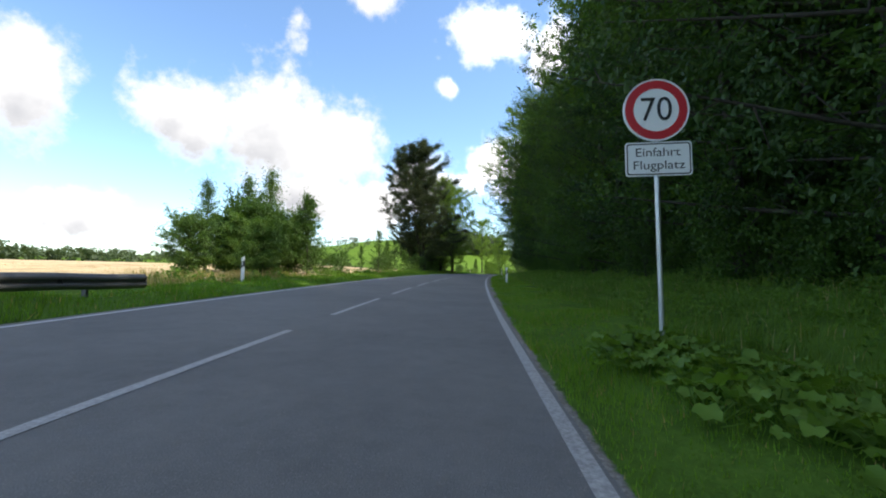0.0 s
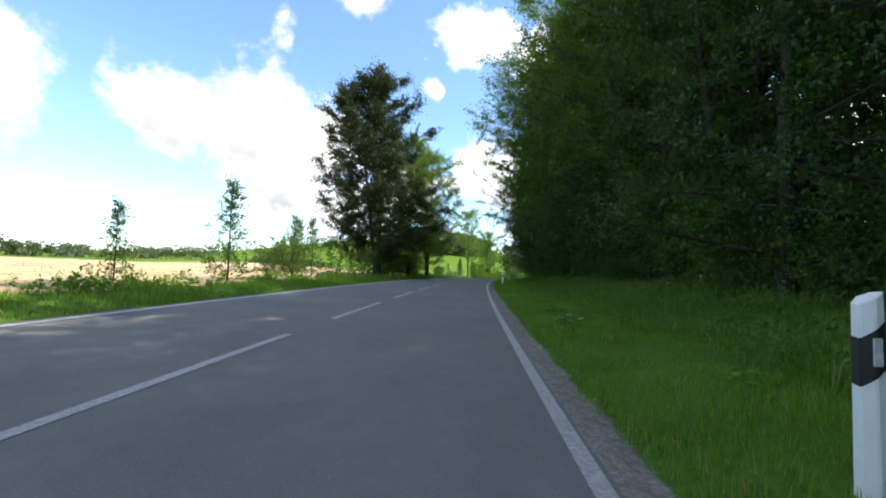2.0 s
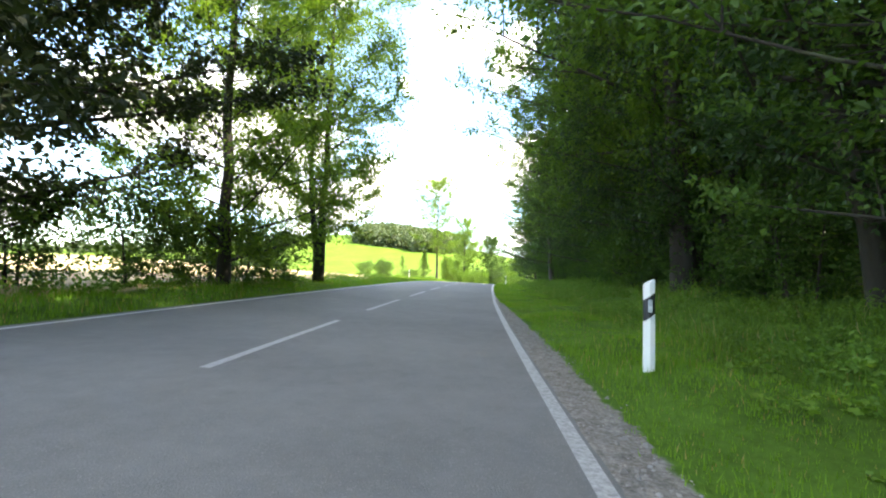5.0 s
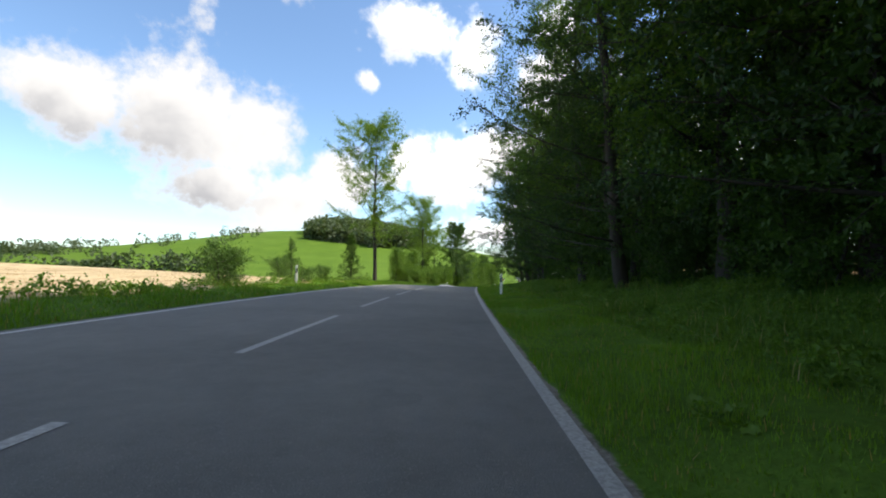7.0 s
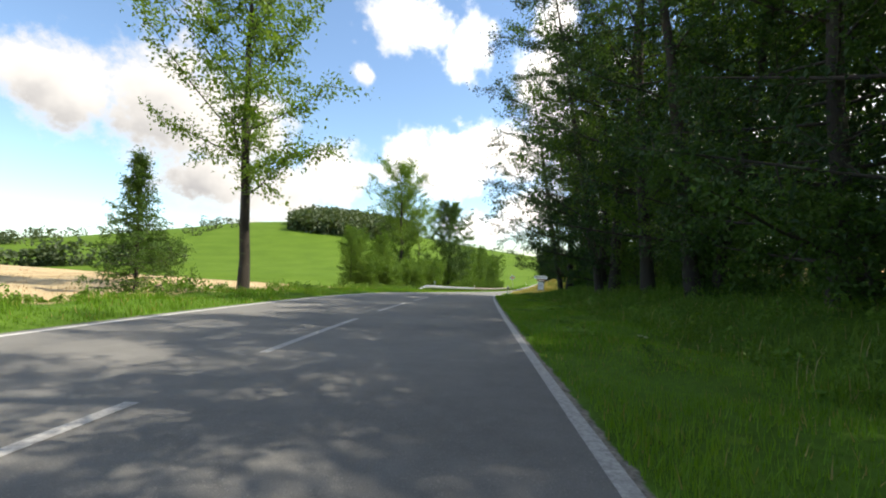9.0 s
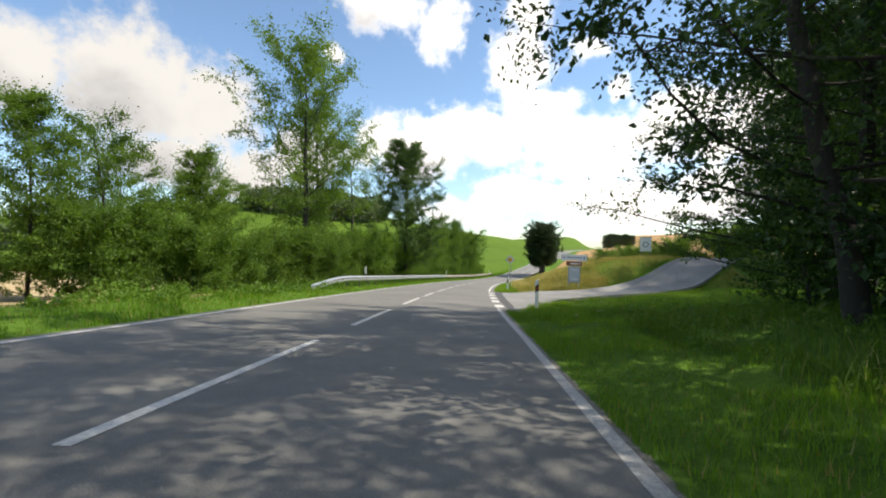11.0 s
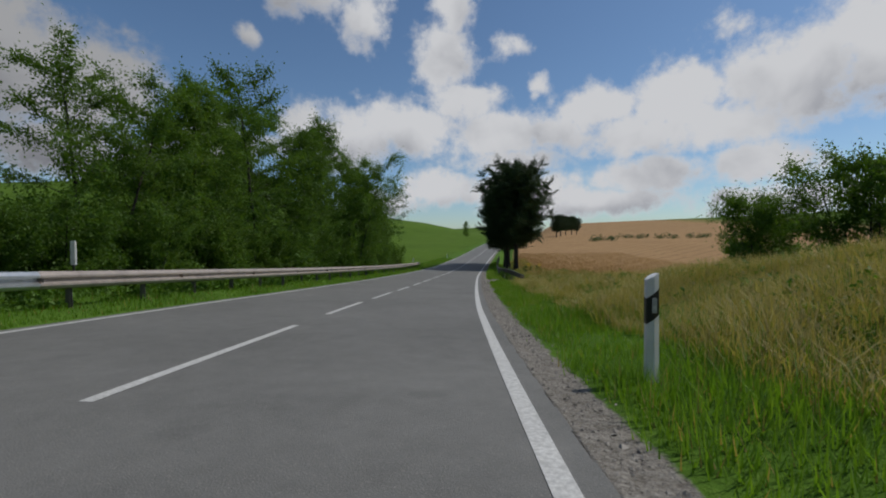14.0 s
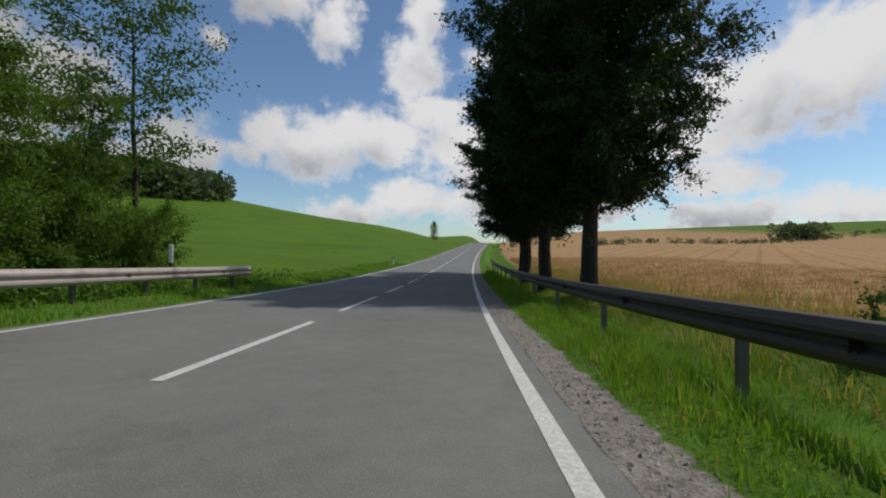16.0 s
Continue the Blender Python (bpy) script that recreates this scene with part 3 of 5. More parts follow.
def strip(name, s0, s1, o0, o1, dz, mat, parent=None, step=1.0, thick=0.0, label=""):
    """A band lying on the carriageway between two offsets from the right line."""
    n = max(2, int((s1 - s0) / step) + 1)
    s = np.linspace(s0, s1, n)
    cols = max(2, int((o1 - o0) / 0.9) + 1)
    o = np.linspace(o0, o1, cols)
    SS, OO = np.meshgrid(s, o, indexing="ij")
    Q = OO + edge(SS)
    X, Y = plan(SS, Q)
    V = np.stack([X, Y, road_z(SS, Q) + dz], -1).reshape(-1, 3)
    idx = np.arange(n * cols).reshape(n, cols)
    faces = np.stack([idx[:-1, :-1], idx[:-1, 1:], idx[1:, 1:], idx[1:, :-1]], -1).reshape(-1, 4)
    if thick:
        m = len(V)
        rim = np.concatenate([idx[:, 0], idx[-1, 1:], idx[-2::-1, -1], idx[0, -2:0:-1]])
        V = np.concatenate([V, V[rim] - (0, 0, thick)])
        low = m + np.arange(len(rim))
        faces = np.concatenate([faces, np.stack([rim, np.roll(rim, -1), np.roll(low, -1), low], -1)])
    return mesh_object(name, V, faces, mat, parent, label)


road = tagged(strip("road", -300, 700, -LANE_R - LANE_L - 0.28, 0.03, 0.0, M_ROAD, step=1.0, thick=0.12), "grey asphalt country road with worn white markings", "road", kind="structure")
MARK = 0.005
strip("asphalt_margin", 174.0, 700, 0.03, 0.19, 0.0, M_ROAD, road, label="narrow asphalt margin outside the edge line", thick=0.12)
strip("edge_line", 80, 157.8, -0.095, 0.03, MARK, M_PAINT_OLD, road, label="worn white edge line")
strip("edge_line", -300, 80, -0.13, -0.01, MARK, M_PAINT_OLD, road, label="worn white edge line")
strip("edge_line", 174.4, 600, -0.145, 0.005, MARK, M_PAINT, road, label="white edge line")
strip("edge_line", -300, 600, -LANE_R - LANE_L - 0.06, -LANE_R - LANE_L + 0.06, MARK, M_PAINT, road, label="white edge line")


# ---- growing things ----
def unit(v):
    return v / np.maximum(np.linalg.norm(v, axis=-1, keepdims=True), 1e-9)


def leaf_quads(rng, centres, outward, length, droop=0.25, width=0.3):
    """One folded diamond a leaf."""
    n = len(centres)
    a = unit(outward * 0.6 + rng.normal(size=(n, 3)) * 0.7 + np.array((0, 0, -droop)))
    up = unit(np.array((0, 0, 0.8)) + rng.normal(size=(n, 3)) * 0.55)
    w = unit(np.cross(a, up))
    up = np.cross(w, a)
    l = (length * rng.uniform(0.65, 1.3, (n, 1)))
    fold = up * l * 0.10
    V = np.stack([centres, centres + a * l * 0.45 + w * l * width + fold, centres + a * l - fold, centres + a * l * 0.45 - w * l * width + fold], 1).reshape(-1, 3)
    return V, np.arange(4 * n).reshape(-1, 4)


def tubes(segments, sides=6):
    """Tapered tubes for (p0, p1, r0, r1)."""
    V, F = [], []
    ang = np.arange(sides) * 2 * math.pi / sides
    for i, (p0, p1, r0, r1) in enumerate(segments):
        d = unit(p1 - p0)
        u = unit(np.cross(d, (0.3, 0.9, 0.2)))
        v = np.cross(d, u)
        c = np.outer(np.cos(ang), u) + np.outer(np.sin(ang), v)
        V += [p0 + c * r0, p1 + c * r1]
        b = i * 2 * sides
        k = np.arange(sides)
        F.append(np.stack([b + k, b + (k + 1) % sides, b + sides + (k + 1) % sides, b + sides + k], -1))
    return np.concatenate(V), np.concatenate(F)


PROFILES = {
    "round": lambda t: math.sqrt(max(0.05, 1 - (1.75 * t - 0.8) ** 2)),
    "tall": lambda t: 0.55 + 0.55 * math.sin(math.pi * min(1, 0.15 + 0.8 * t)) - 0.35 * t,
    "column": lambda t: 1.0 - 0.55 * t ** 2.2,
    "dome": lambda t: 1.0 - 0.42 * t ** 3,
    "ogive": lambda t: 1.0 - 0.62 * t ** 1.8,
    "cone": lambda t: 1.02 - t,
    "spire": lambda t: (1 - t) ** 1.25 + 0.02,
}


def grow(seed, height, base, radius, profile, limbs, twigs, per, leaf, rise=0.45, spread=0.34, trunk=0.22, forks=1, bend=0.04, droop=0.25, width=0.3, sag=0.0):
    """A tree: stem, limbs, twigs and leaves. Returns wood and leaf geometry round the foot of the stem."""
    rng = np.random.default_rng(seed)
    segs, tips, dirs = [], [], []
    for fork in range(forks):
        lean = np.array((rng.normal() * 0.10, rng.normal() * 0.10, 0)) * (fork > 0 or forks > 1) * 1.4
        pts, p = [], np.array((0.0, 0, -0.15)) + lean * 2
        n = 11
        for i in range(n + 1):
            pts.append(p.copy())
            p = p + np.array((rng.normal() * bend, rng.normal() * bend, 1.0)) * height / n * (1 if fork == 0 else 0.93) + lean * height / n * 0.8
        rad = [trunk * (0.75 if fork else 1) * ((1 - i / (n + 0.6)) ** 0.8 + (0.18 if i == 0 else 0)) for i in range(n + 1)]
        segs += [(pts[i], pts[i + 1], rad[i], rad[i + 1]) for i in range(n)]
        for j in range(limbs // forks):
            t = (j + rng.uniform(0.1, 0.9)) / (limbs // forks)
            h = base + (height * 0.98 - base) * t
            f = min(n - 1, int(h / height * n))
            w = h / height * n - f
            p0 = pts[f] * (1 - w) + pts[f + 1] * w
            az = j * 2.4 + rng.uniform(-0.5, 0.5) + fork * 1.3
            length = radius * PROFILES[profile](t) * rng.uniform(0.7, 1.15)
            d = np.array((math.cos(az), math.sin(az), rise * (0.6 + 0.8 * t) * rng.uniform(0.6, 1.4)))
            r0 = max(0.016, rad[f] * 0.22)
            q = p0
            m = 4
            for k in range(m):
                q2 = q + unit(d) * length / m
                d = d + np.array((rng.normal() * 0.13, rng.normal() * 0.13, 0.07 - sag))
                segs.append((q, q2, r0 * (1 - k / m * 0.8), r0 * (1 - (k + 1) / m * 0.8)))
                for _ in range(max(1, int(twigs * (0.3 if k == 0 else 1) / 3))):
                    o = q + (q2 - q) * rng.uniform()
                    td = unit(unit(d) * 0.6 + rng.normal(size=3) * 0.75 + np.array((0, 0, 0.12 - sag)))
                    e = o + td * rng.uniform(0.25, 0.6) * (0.35 + length * 0.28)
                    if rng.uniform() < 0.5:
                        segs.append((o, e, 0.014, 0.006))
                    tips += [e, o * 0.45 + e * 0.55]
                    dirs += [td, td]
                q = q2
            tips.append(q)
            dirs.append(unit(d))
    tips, dirs = np.array(tips), np.array(dirs)
    c = np.repeat(tips, per, 0)
    o = np.repeat(dirs, per, 0)
    across = unit(np.cross(o, (0.05, 0.03, 1.0)))
    k = rng.normal(size=(len(c), 3)) * spread * np.repeat(rng.uniform(0.6, 1.35, (len(tips), 1)), per, 0)
    c = c + o * k[:, :1] * 1.15 + across * k[:, 1:2] * 0.9 + np.array((0, 0, 1.0)) * (k[:, 2:] * 0.34 - np.abs(k[:, 1:2]) * 0.18)
    c[:, 2] = np.maximum(c[:, 2], 0.03)
    return tubes(segs, 6), leaf_quads(rng, c, o, leaf, droop, width)


def plant(name, label, category, geometry, leaf_mat, crown="crown", at=None, group="", wood=True, stem="trunk", bark_mat=None):
    (tv, tf), (lv, lf) = geometry
    ob = tagged(new(name), label, category, group)
    if wood:
        mesh_object(stem, tv, tf, bark_mat or M_BARK, ob, smooth=True)
    mesh_object(crown, lv, lf, leaf_mat, ob)
    if at is not None:
        ob.matrix_basis = at
    return ob


def again(ob, m, label=""):
    c = copy_thing(ob, m)
    c.matrix_basis = m
    if label:
        tagged(c, label)
    return c


rnd = random.Random(7)


# ---- the wood beside the road ----
WOOD = [
    grow(11, 16.5, 0.6, 4.0, "column", 48, 8, 22, 0.165, trunk=0.20, width=0.36),
    grow(12, 18.0, 1.2, 4.4, "column", 52, 8, 22, 0.17, trunk=0.24, forks=2, width=0.36),
    grow(13, 17.5, 3.0, 4.6, "round", 48, 8, 22, 0.17, trunk=0.24, width=0.36),
    # along the edge: finer leaves, limbs reaching out
    grow(15, 17.0, 0.7, 5.4, "column", 58, 9, 36, 0.118, rise=0.22, trunk=0.23, spread=0.25, sag=0.03),
    grow(16, 18.5, 1.2, 5.6, "column", 60, 9, 36, 0.12, rise=0.25, trunk=0.26, spread=0.26, sag=0.03, forks=2),
    grow(17, 17.5, 2.6, 6.2, "round", 58, 9, 40, 0.118, rise=0.35, trunk=0.28, spread=0.27, sag=0.02),
]
WOOD_LABEL = "tall dark-green broadleaf tree in the dense roadside wood"
protos = {}


def wood_tree(k, s, q, scale):
    m = stand(s, q, rnd.uniform(0, 360), -0.1, scale)
    if k in protos:
        again(protos[k], m)
    else:
        protos[k] = plant("wood_tree", WOOD_LABEL, "tree", WOOD[k], (M_WOODDARK, M_BEECH, M_WOODDARK, M_BEECH, M_WOODDARK, M_WOODLIGHT)[k], at=m, group="trees of the wood")


s, i = -16.0, 0
while s < 152:
    if 113 < s < 117.5:
        s = 117.5
    wood_tree(3 + (0, 1, 2, 1, 0, 2, 1)[i % 7], s, (9.4 if s < 12 else 8.3 if s < 104 else 7.3) + rnd.uniform(-0.7, 0.8), rnd.uniform(1.2, 1.32) if s < 12 else rnd.uniform(0.86, 1.0) if s < 44 else rnd.uniform(1.0, 1.18) if s < 106 else rnd.uniform(0.9, 1.04))
    s += rnd.uniform(3.2, 4.6) * (1.2 if s > 110 else 1.0)
    i += 1
for s, q, k in ((59.5, 8.2, 1.32), (64.5, 8.3, 1.36), (91.0, 8.7, 1.35), (70.0, 8.0, 1.4), (77.5, 7.3, 1.46), (85.5, 7.6, 1.45), (96.0, 9.0, 1.25)):
    wood_tree(5, s, q, k)
for row, gap in ((12.4, 4.2), (17.5, 5.2), (23.5, 6.0)):
    s = -14.0
    while s < (148 if row < 20 else 110):
        if row > 15 and 56 < s < 92:
            s = 92.0
        if 111.5 < s < 117.5:
            s = 117.5
        wood_tree(i % 3, s, row + rnd.uniform(-1.3, 1.3), rnd.uniform(1.5, 1.66) if s < 44 else rnd.uniform(1.4, 1.6) if s < 113 else rnd.uniform(0.95, 1.1))
        s += rnd.uniform(gap * 0.8, gap * 1.3) * (1.15 if s > 112 else 1.0)
        i += 1
for i, (s, q, k) in enumerate(((153.2, 9.4, 0.92), (156.4, 11.6, 0.9), (157.6, 15.6, 1.0), (153.5, 14.5, 1.0), (163.5, 17.0, 0.9), (170.0, 22.5, 1.0), (175.0, 25.0, 1.0), (181.2, 28.2, 1.0), (180.0, 24.6, 0.78), (176.2, 22.8, 0.85), (185.0, 34.6, 1.1), (178.5, 31.5, 1.0), (190.0, 42.5, 1.1), (198.0, 52.0, 1.2), (160.0, 22.0, 1.1), (178.0, 39.0, 1.2))):
    wood_tree(3 + i % 2, s, q, k)

SHRUBS = [
    grow(21, 2.6, 0.15, 1.7, "round", 24, 7, 14, 0.13, trunk=0.05, forks=2, spread=0.24),
    grow(22, 3.4, 0.2, 1.9, "round", 28, 7, 14, 0.135, trunk=0.06, forks=3, spread=0.26),
    grow(23, 1.7, 0.1, 1.3, "round", 20, 7, 14, 0.12, trunk=0.04, forks=2, spread=0.2),
]
under = []
s = -8.0
i = 0
while s < 154:
    m = stand(s, 8.0 + rnd.uniform(-0.8, 0.9), rnd.uniform(0, 360), -0.05, rnd.uniform(0.65, 1.1))
    k = i % 3
    if k < len(under):
        again(under[k], m)
    else:
        under.append(plant("undergrowth_shrub", "dark leafy shrub at the shaded edge of the wood", "shrub", SHRUBS[k], M_BEECH, at=m, group="shrubs of the wood's edge", stem="stem"))
    if len(under) > 1 and s < 112:
        again(under[1], stand(s, 12.0 + rnd.uniform(-1.3, 1.5), rnd.uniform(0, 360), -0.05, rnd.uniform(1.0, 1.5)))
    s += rnd.uniform(1.6, 2.6)
    i += 1

for i in range(33):
    if 15 < i < 28:
        continue
    again(under[1], stand(-12 + 3.7 * i, 26.5 + rnd.uniform(-1.5, 1.5), rnd.uniform(0, 360), -0.1, rnd.uniform(1.7, 2.2)))

# ---- roadside trees, other side, first stretch ----
plant("sycamore_tree", "very tall sycamore with bronze-green leaves on the verge", "tree", grow(31, 21.2, 1.4, 6.8, "ogive", 92, 12, 60, 0.18, trunk=0.36, forks=2, spread=0.36), M_RUST, at=stand(68.4, -10.4))
plant("sycamore_tree", "tall slender green sycamore with an open crown", "tree", grow(32, 16.5, 0.9, 5.2, "column", 54, 11, 56, 0.14, trunk=0.24, spread=0.32), M_ASH, at=stand(76.9, -9.3))
plant("ash_tree", "tall twin-stemmed green ash beside the road", "tree", grow(33, 16.5, 2.4, 5.2, "round", 52, 11, 54, 0.145, trunk=0.24, forks=2, spread=0.34), M_ASH, at=stand(83.8, -8.4))
YOUNG = grow(41, 5.6, 0.2, 2.3, "cone", 50, 8, 14, 0.12, rise=0.2, spread=0.2, trunk=0.09, droop=0.1)
LEAFY = [grow(42, 8.0, 0.4, 2.6, "cone", 36, 9, 10, 0.12, trunk=0.12, spread=0.26), grow(43, 5.2, 0.3, 2.6, "round", 36, 9, 22, 0.17, trunk=0.10, forks=2, spread=0.28)]
young = plant("young_larch", "young bushy green larch on the verge", "tree", YOUNG, M_SHRUB, at=stand(29.0, -11.6))
leafy0 = plant("young_birch", "slender young birch with light feathery top", "tree", LEAFY[0], M_SHRUB, at=stand(32.0, -16.0))
leafy1 = plant("hazel_bush", "wide green hazel bush behind the verge", "shrub", LEAFY[1], M_SHRUB, at=stand(25.5, -14.6, 0, 0, 0.7))
again(leafy1, stand(29.5, -17.5, 140, 0, 0.75))
again(leafy1, stand(22.5, -15.8, 250, 0, 0.6))
again(leafy0, stand(28.5, -15.8, 80, 0, 0.85))
again(leafy0, stand(26.0, -17.0, 190, 0, 0.75))
for s, q, k, turn in ((24.0, -13.4, 0.62, 30), (27.5, -13.0, 0.75, 110), (30.5, -13.6, 0.8, 200), (27.0, -15.2, 0.9, 260)):
    again(leafy1, stand(s, q, turn, 0, k))
SAP = grow(44, 4.3, 0.15, 1.35, "cone", 26, 5, 9, 0.115, rise=0.3, spread=0.13, trunk=0.045, droop=0.05)
sap = plant("sapling", "light-green sapling in the roadside grass", "tree", SAP, M_SHRUB, at=stand(43.2, -10.4, 0, 0, 1.05))
for s, q, k, turn in ((37.5, -10.4, 0.6, 40), (56.2, -10.7, 0.66, 90), (54.6, -11.4, 0.95, 160), (53.4, -12.2, 0.98, 10), (58.6, -10.8, 0.62, 220), (61.0, -10.8, 0.5, 20), (55.6, -12.9, 0.95, 300)):
    again(sap, stand(s, q, turn, 0, k))
bush = plant("roadside_bush", "rounded green bush on the roadside verge", "shrub", SHRUBS[0], M_SHRUB, at=stand(33.4, -11.0, 0, 0, 0.62), stem="stem")
plant("roadside_bush", "tall rounded green bush on the verge", "shrub", SHRUBS[1], M_SHRUB, at=stand(52.2, -11.7, 0, 0, 0.7), stem="stem")
for s, q, k, turn in ((31.8, -12.2, 0.6, 80), (51.4, -12.8, 0.6, 10), (71.0, -10.8, 0.9, 50), (75.0, -11.0, 1.1, 190), (79.5, -10.4, 1.0, 280), (82.0, -10.0, 0.95, 20), (77.4, -10.6, 0.9, 130), (66.0, -11.2, 0.9, 310), (106.5, -10.8, 0.68, 200), (108.2, -11.6, 0.6, 30), (115.6, -10.4, 0.38, 90), (118.0, -10.2, 0.42, 190)):
    again(bush, stand(s, q, turn, 0, k))
again(leafy1, stand(21.0, -10.6, 20, 0, 0.5), "low bush of brownish-green leaves in the dry grass")

# ---- second stretch ----
ASH = grow(51, 16.6, 4.2, 6.2, "round", 36, 11, 34, 0.165, rise=0.85, trunk=0.24, spread=0.34)
ash = plant("ash_tree", "slender sunlit ash with an airy light-green crown", "tree", ASH, M_ASH, at=stand(130.0, -9.4, 0, 0, 0.95))
spruce = plant("spruce_tree", "small dark-green spruce at the stubble field's edge", "tree", grow(52, 5.2, 0.15, 1.9, "spire", 76, 6, 13, 0.10, rise=0.0, spread=0.09, trunk=0.07, droop=0.15, width=0.18, sag=0.03), M_SHRUB, at=stand(125.8, -10.5, 0, 0, 0.88))
again(sap, stand(113.6, -10.6, 60, 0, 0.66))
again(bush, stand(150.0, -30.0, 0, 0, 1.3), "lone round bush in the field")
again(ash, stand(174.0, -13.2, 120, 0, 1.08))
again(ash, stand(178.4, -14.4, 200, 0, 0.9))
tall = plant("ash_tree", "thin ash with a high forked crown above the hedge", "tree", grow(53, 13.5, 7.4, 4.6, "round", 22, 9, 9, 0.17, rise=0.8, trunk=0.19, spread=0.36, bend=0.12), M_ASH, at=stand(183.8, -13.6))
oak = plant("oak_tree", "broad dark-green oak behind the steel guardrail", "tree", grow(54, 17.0, 2.4, 6.2, "tall", 60, 12, 62, 0.145, trunk=0.28, spread=0.30), M_OAK, at=stand(192.0, -9.9, 0, 0, 0.95))
hedge = [
    plant("hedge_tree", "bushy green cherry tree in the roadside hedge", "tree", grow(61, 11.5, 0.4, 3.6, "dome", 50, 10, 38, 0.14, trunk=0.14, forks=2, sag=0.02, spread=0.34), M_HEDGE, at=stand(224.0, -11.6), group="hedge trees"),
    plant("hedge_tree", "tall slim green hedge tree with feathery top", "tree", grow(62, 12.5, 0.5, 3.2, "tall", 50, 10, 36, 0.14, trunk=0.13, sag=0.02, spread=0.32), M_HEDGE, at=stand(234.0, -11.9), group="hedge trees"),
]
for i, (s, q, k) in enumerate(((157.0, -12.6, 0.55), (160.0, -11.8, 0.52), (162.6, -13.0, 0.5), (154.0, -13.0, 0.5), (213.5, -12.6, 0.73), (218.0, -11.8, 0.74), (221.0, -13.2, 0.78), (229.0, -11.6, 0.85), (237.5, -10.9, 0.92), (242.5, -11.6, 0.85), (247.0, -11.4, 0.8), (251.0, -12.2, 0.72), (255.0, -13.4, 0.62), (208.5, -13.0, 0.65), (203.0, -13.2, 0.58), (228.0, -15.6, 0.8), (240.0, -15.6, 0.8))):
    again(hedge[i % 2], stand(s, q, i * 73, 0, k))
hedge_bush = plant("hedge_shrub", "dense green shrub of the hedge behind the guardrail", "shrub", grow(63, 4.4, 0.1, 2.3, "round", 36, 9, 28, 0.125, trunk=0.06, forks=3, spread=0.28), M_HEDGE, at=stand(170.0, -12.4), group="hedge shrubs", stem="stem")
s = 172.0
i = 0
while s < 256:
    k = (0.85 if s < 179 else 1.0 if s < 200 else 0.72) * rnd.uniform(0.85, 1.15)
    again(hedge_bush, stand(s, -11.6 + rnd.uniform(-0.5, 0.5), i * 61, -0.05, k))
    again(hedge_bush, stand(s + 1.0, -14.4 + rnd.uniform(-0.6, 0.5), i * 47, -0.05, k * 1.08))
    s += rnd.uniform(2.1, 2.8)
    i += 1
again(hedge_bush, stand(155.5, -11.6, 30, -0.05, 0.8))
again(hedge_bush, stand(158.5, -11.0, 130, -0.05, 0.7))
again(hedge_bush, stand(161.3, -11.2, 230, -0.05, 0.66))
plant("birch_tree", "thin birch with sparse hanging twigs", "tree", grow(64, 11.0, 4.5, 3.8, "round", 26, 9, 12, 0.16, rise=0.4, trunk=0.13, sag=0.10, spread=0.3), M_SHRUB, at=stand(257.0, -12.2))

# ---- maples beside the valley road ----
MAPLE = [grow(71, 13.6, 3.6, 5.4, "round", 96, 15, 66, 0.135, trunk=0.36, spread=0.24), grow(72, 13.0, 3.4, 4.9, "round", 76, 14, 58, 0.145, trunk=0.36, spread=0.25)]
maple = plant("maple_tree", "dense dark-green maple at the wheat field's edge, leaves coloured as backlit", "tree", MAPLE[0], M_MAPLE, at=stand(259.2, 5.2), group="avenue maples")
maple2 = plant("maple_tree", "dense dark-green maple at the wheat field's edge, leaves coloured as backlit", "tree", MAPLE[1], M_MAPLE, at=stand(264.0, 4.25), group="avenue maples")
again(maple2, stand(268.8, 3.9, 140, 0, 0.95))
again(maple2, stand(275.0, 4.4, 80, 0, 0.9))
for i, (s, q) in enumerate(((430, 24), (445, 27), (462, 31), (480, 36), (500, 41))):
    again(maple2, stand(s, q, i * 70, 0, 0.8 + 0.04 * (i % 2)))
again(hedge[1], stand(415.0, -20.5, 0, 0, 0.6), "lone small dark-green tree on the meadow's edge")

# ---- shrubs on the bank and by the side road ----
for i, (s, q, k) in enumerate(((222.5, 15.5, 0.95), (219.0, 17.5, 1.1), (212.0, 20.5, 0.95), (207.5, 22.0, 1.0), (215.5, 19.5, 1.1), (204.0, 24.0, 1.1), (199.0, 27.5, 1.15), (199.5, 31.0, 1.3), (218.0, 21.0, 1.05), (211.0, 26.0, 0.9), (203.0, 29.0, 1.15), (228.0, 17.0, 0.5), (234.0, 24.0, 0.5))):
    again(hedge_bush, stand(s, q, i * 50, 0, k), "green shrub on top of the grassy bank")

# ---- yellow herb in the wheat's edge ----
gold = tagged(new("goldenrod_plant"), "tall yellow-flowered herb at the wheat field's edge", "plant")
(tv, tf), (lv, lf) = grow(81, 0.95, 0.1, 0.2, "column", 16, 4, 5, 0.07, rise=1.2, spread=0.06, trunk=0.012, forks=3)
mesh_object("stem", tv, tf, M_SHRUB, gold)
mesh_object("foliage", lv, lf, M_SHRUB, gold)
prng = np.random.default_rng(82)
bloom = np.array((0.0, 0, 0.95)) + prng.normal(size=(420, 3)) * np.array((0.14, 0.14, 0.09))
mesh_object("blossom", *leaf_quads(prng, bloom, prng.normal(size=(420, 3)), 0.035), M_BLOSSOM, gold, "yellow blossom")
gold.matrix_basis = stand(247.2, 6.0)
again(gold, stand(246.4, 7.0, 90, 0, 0.8))


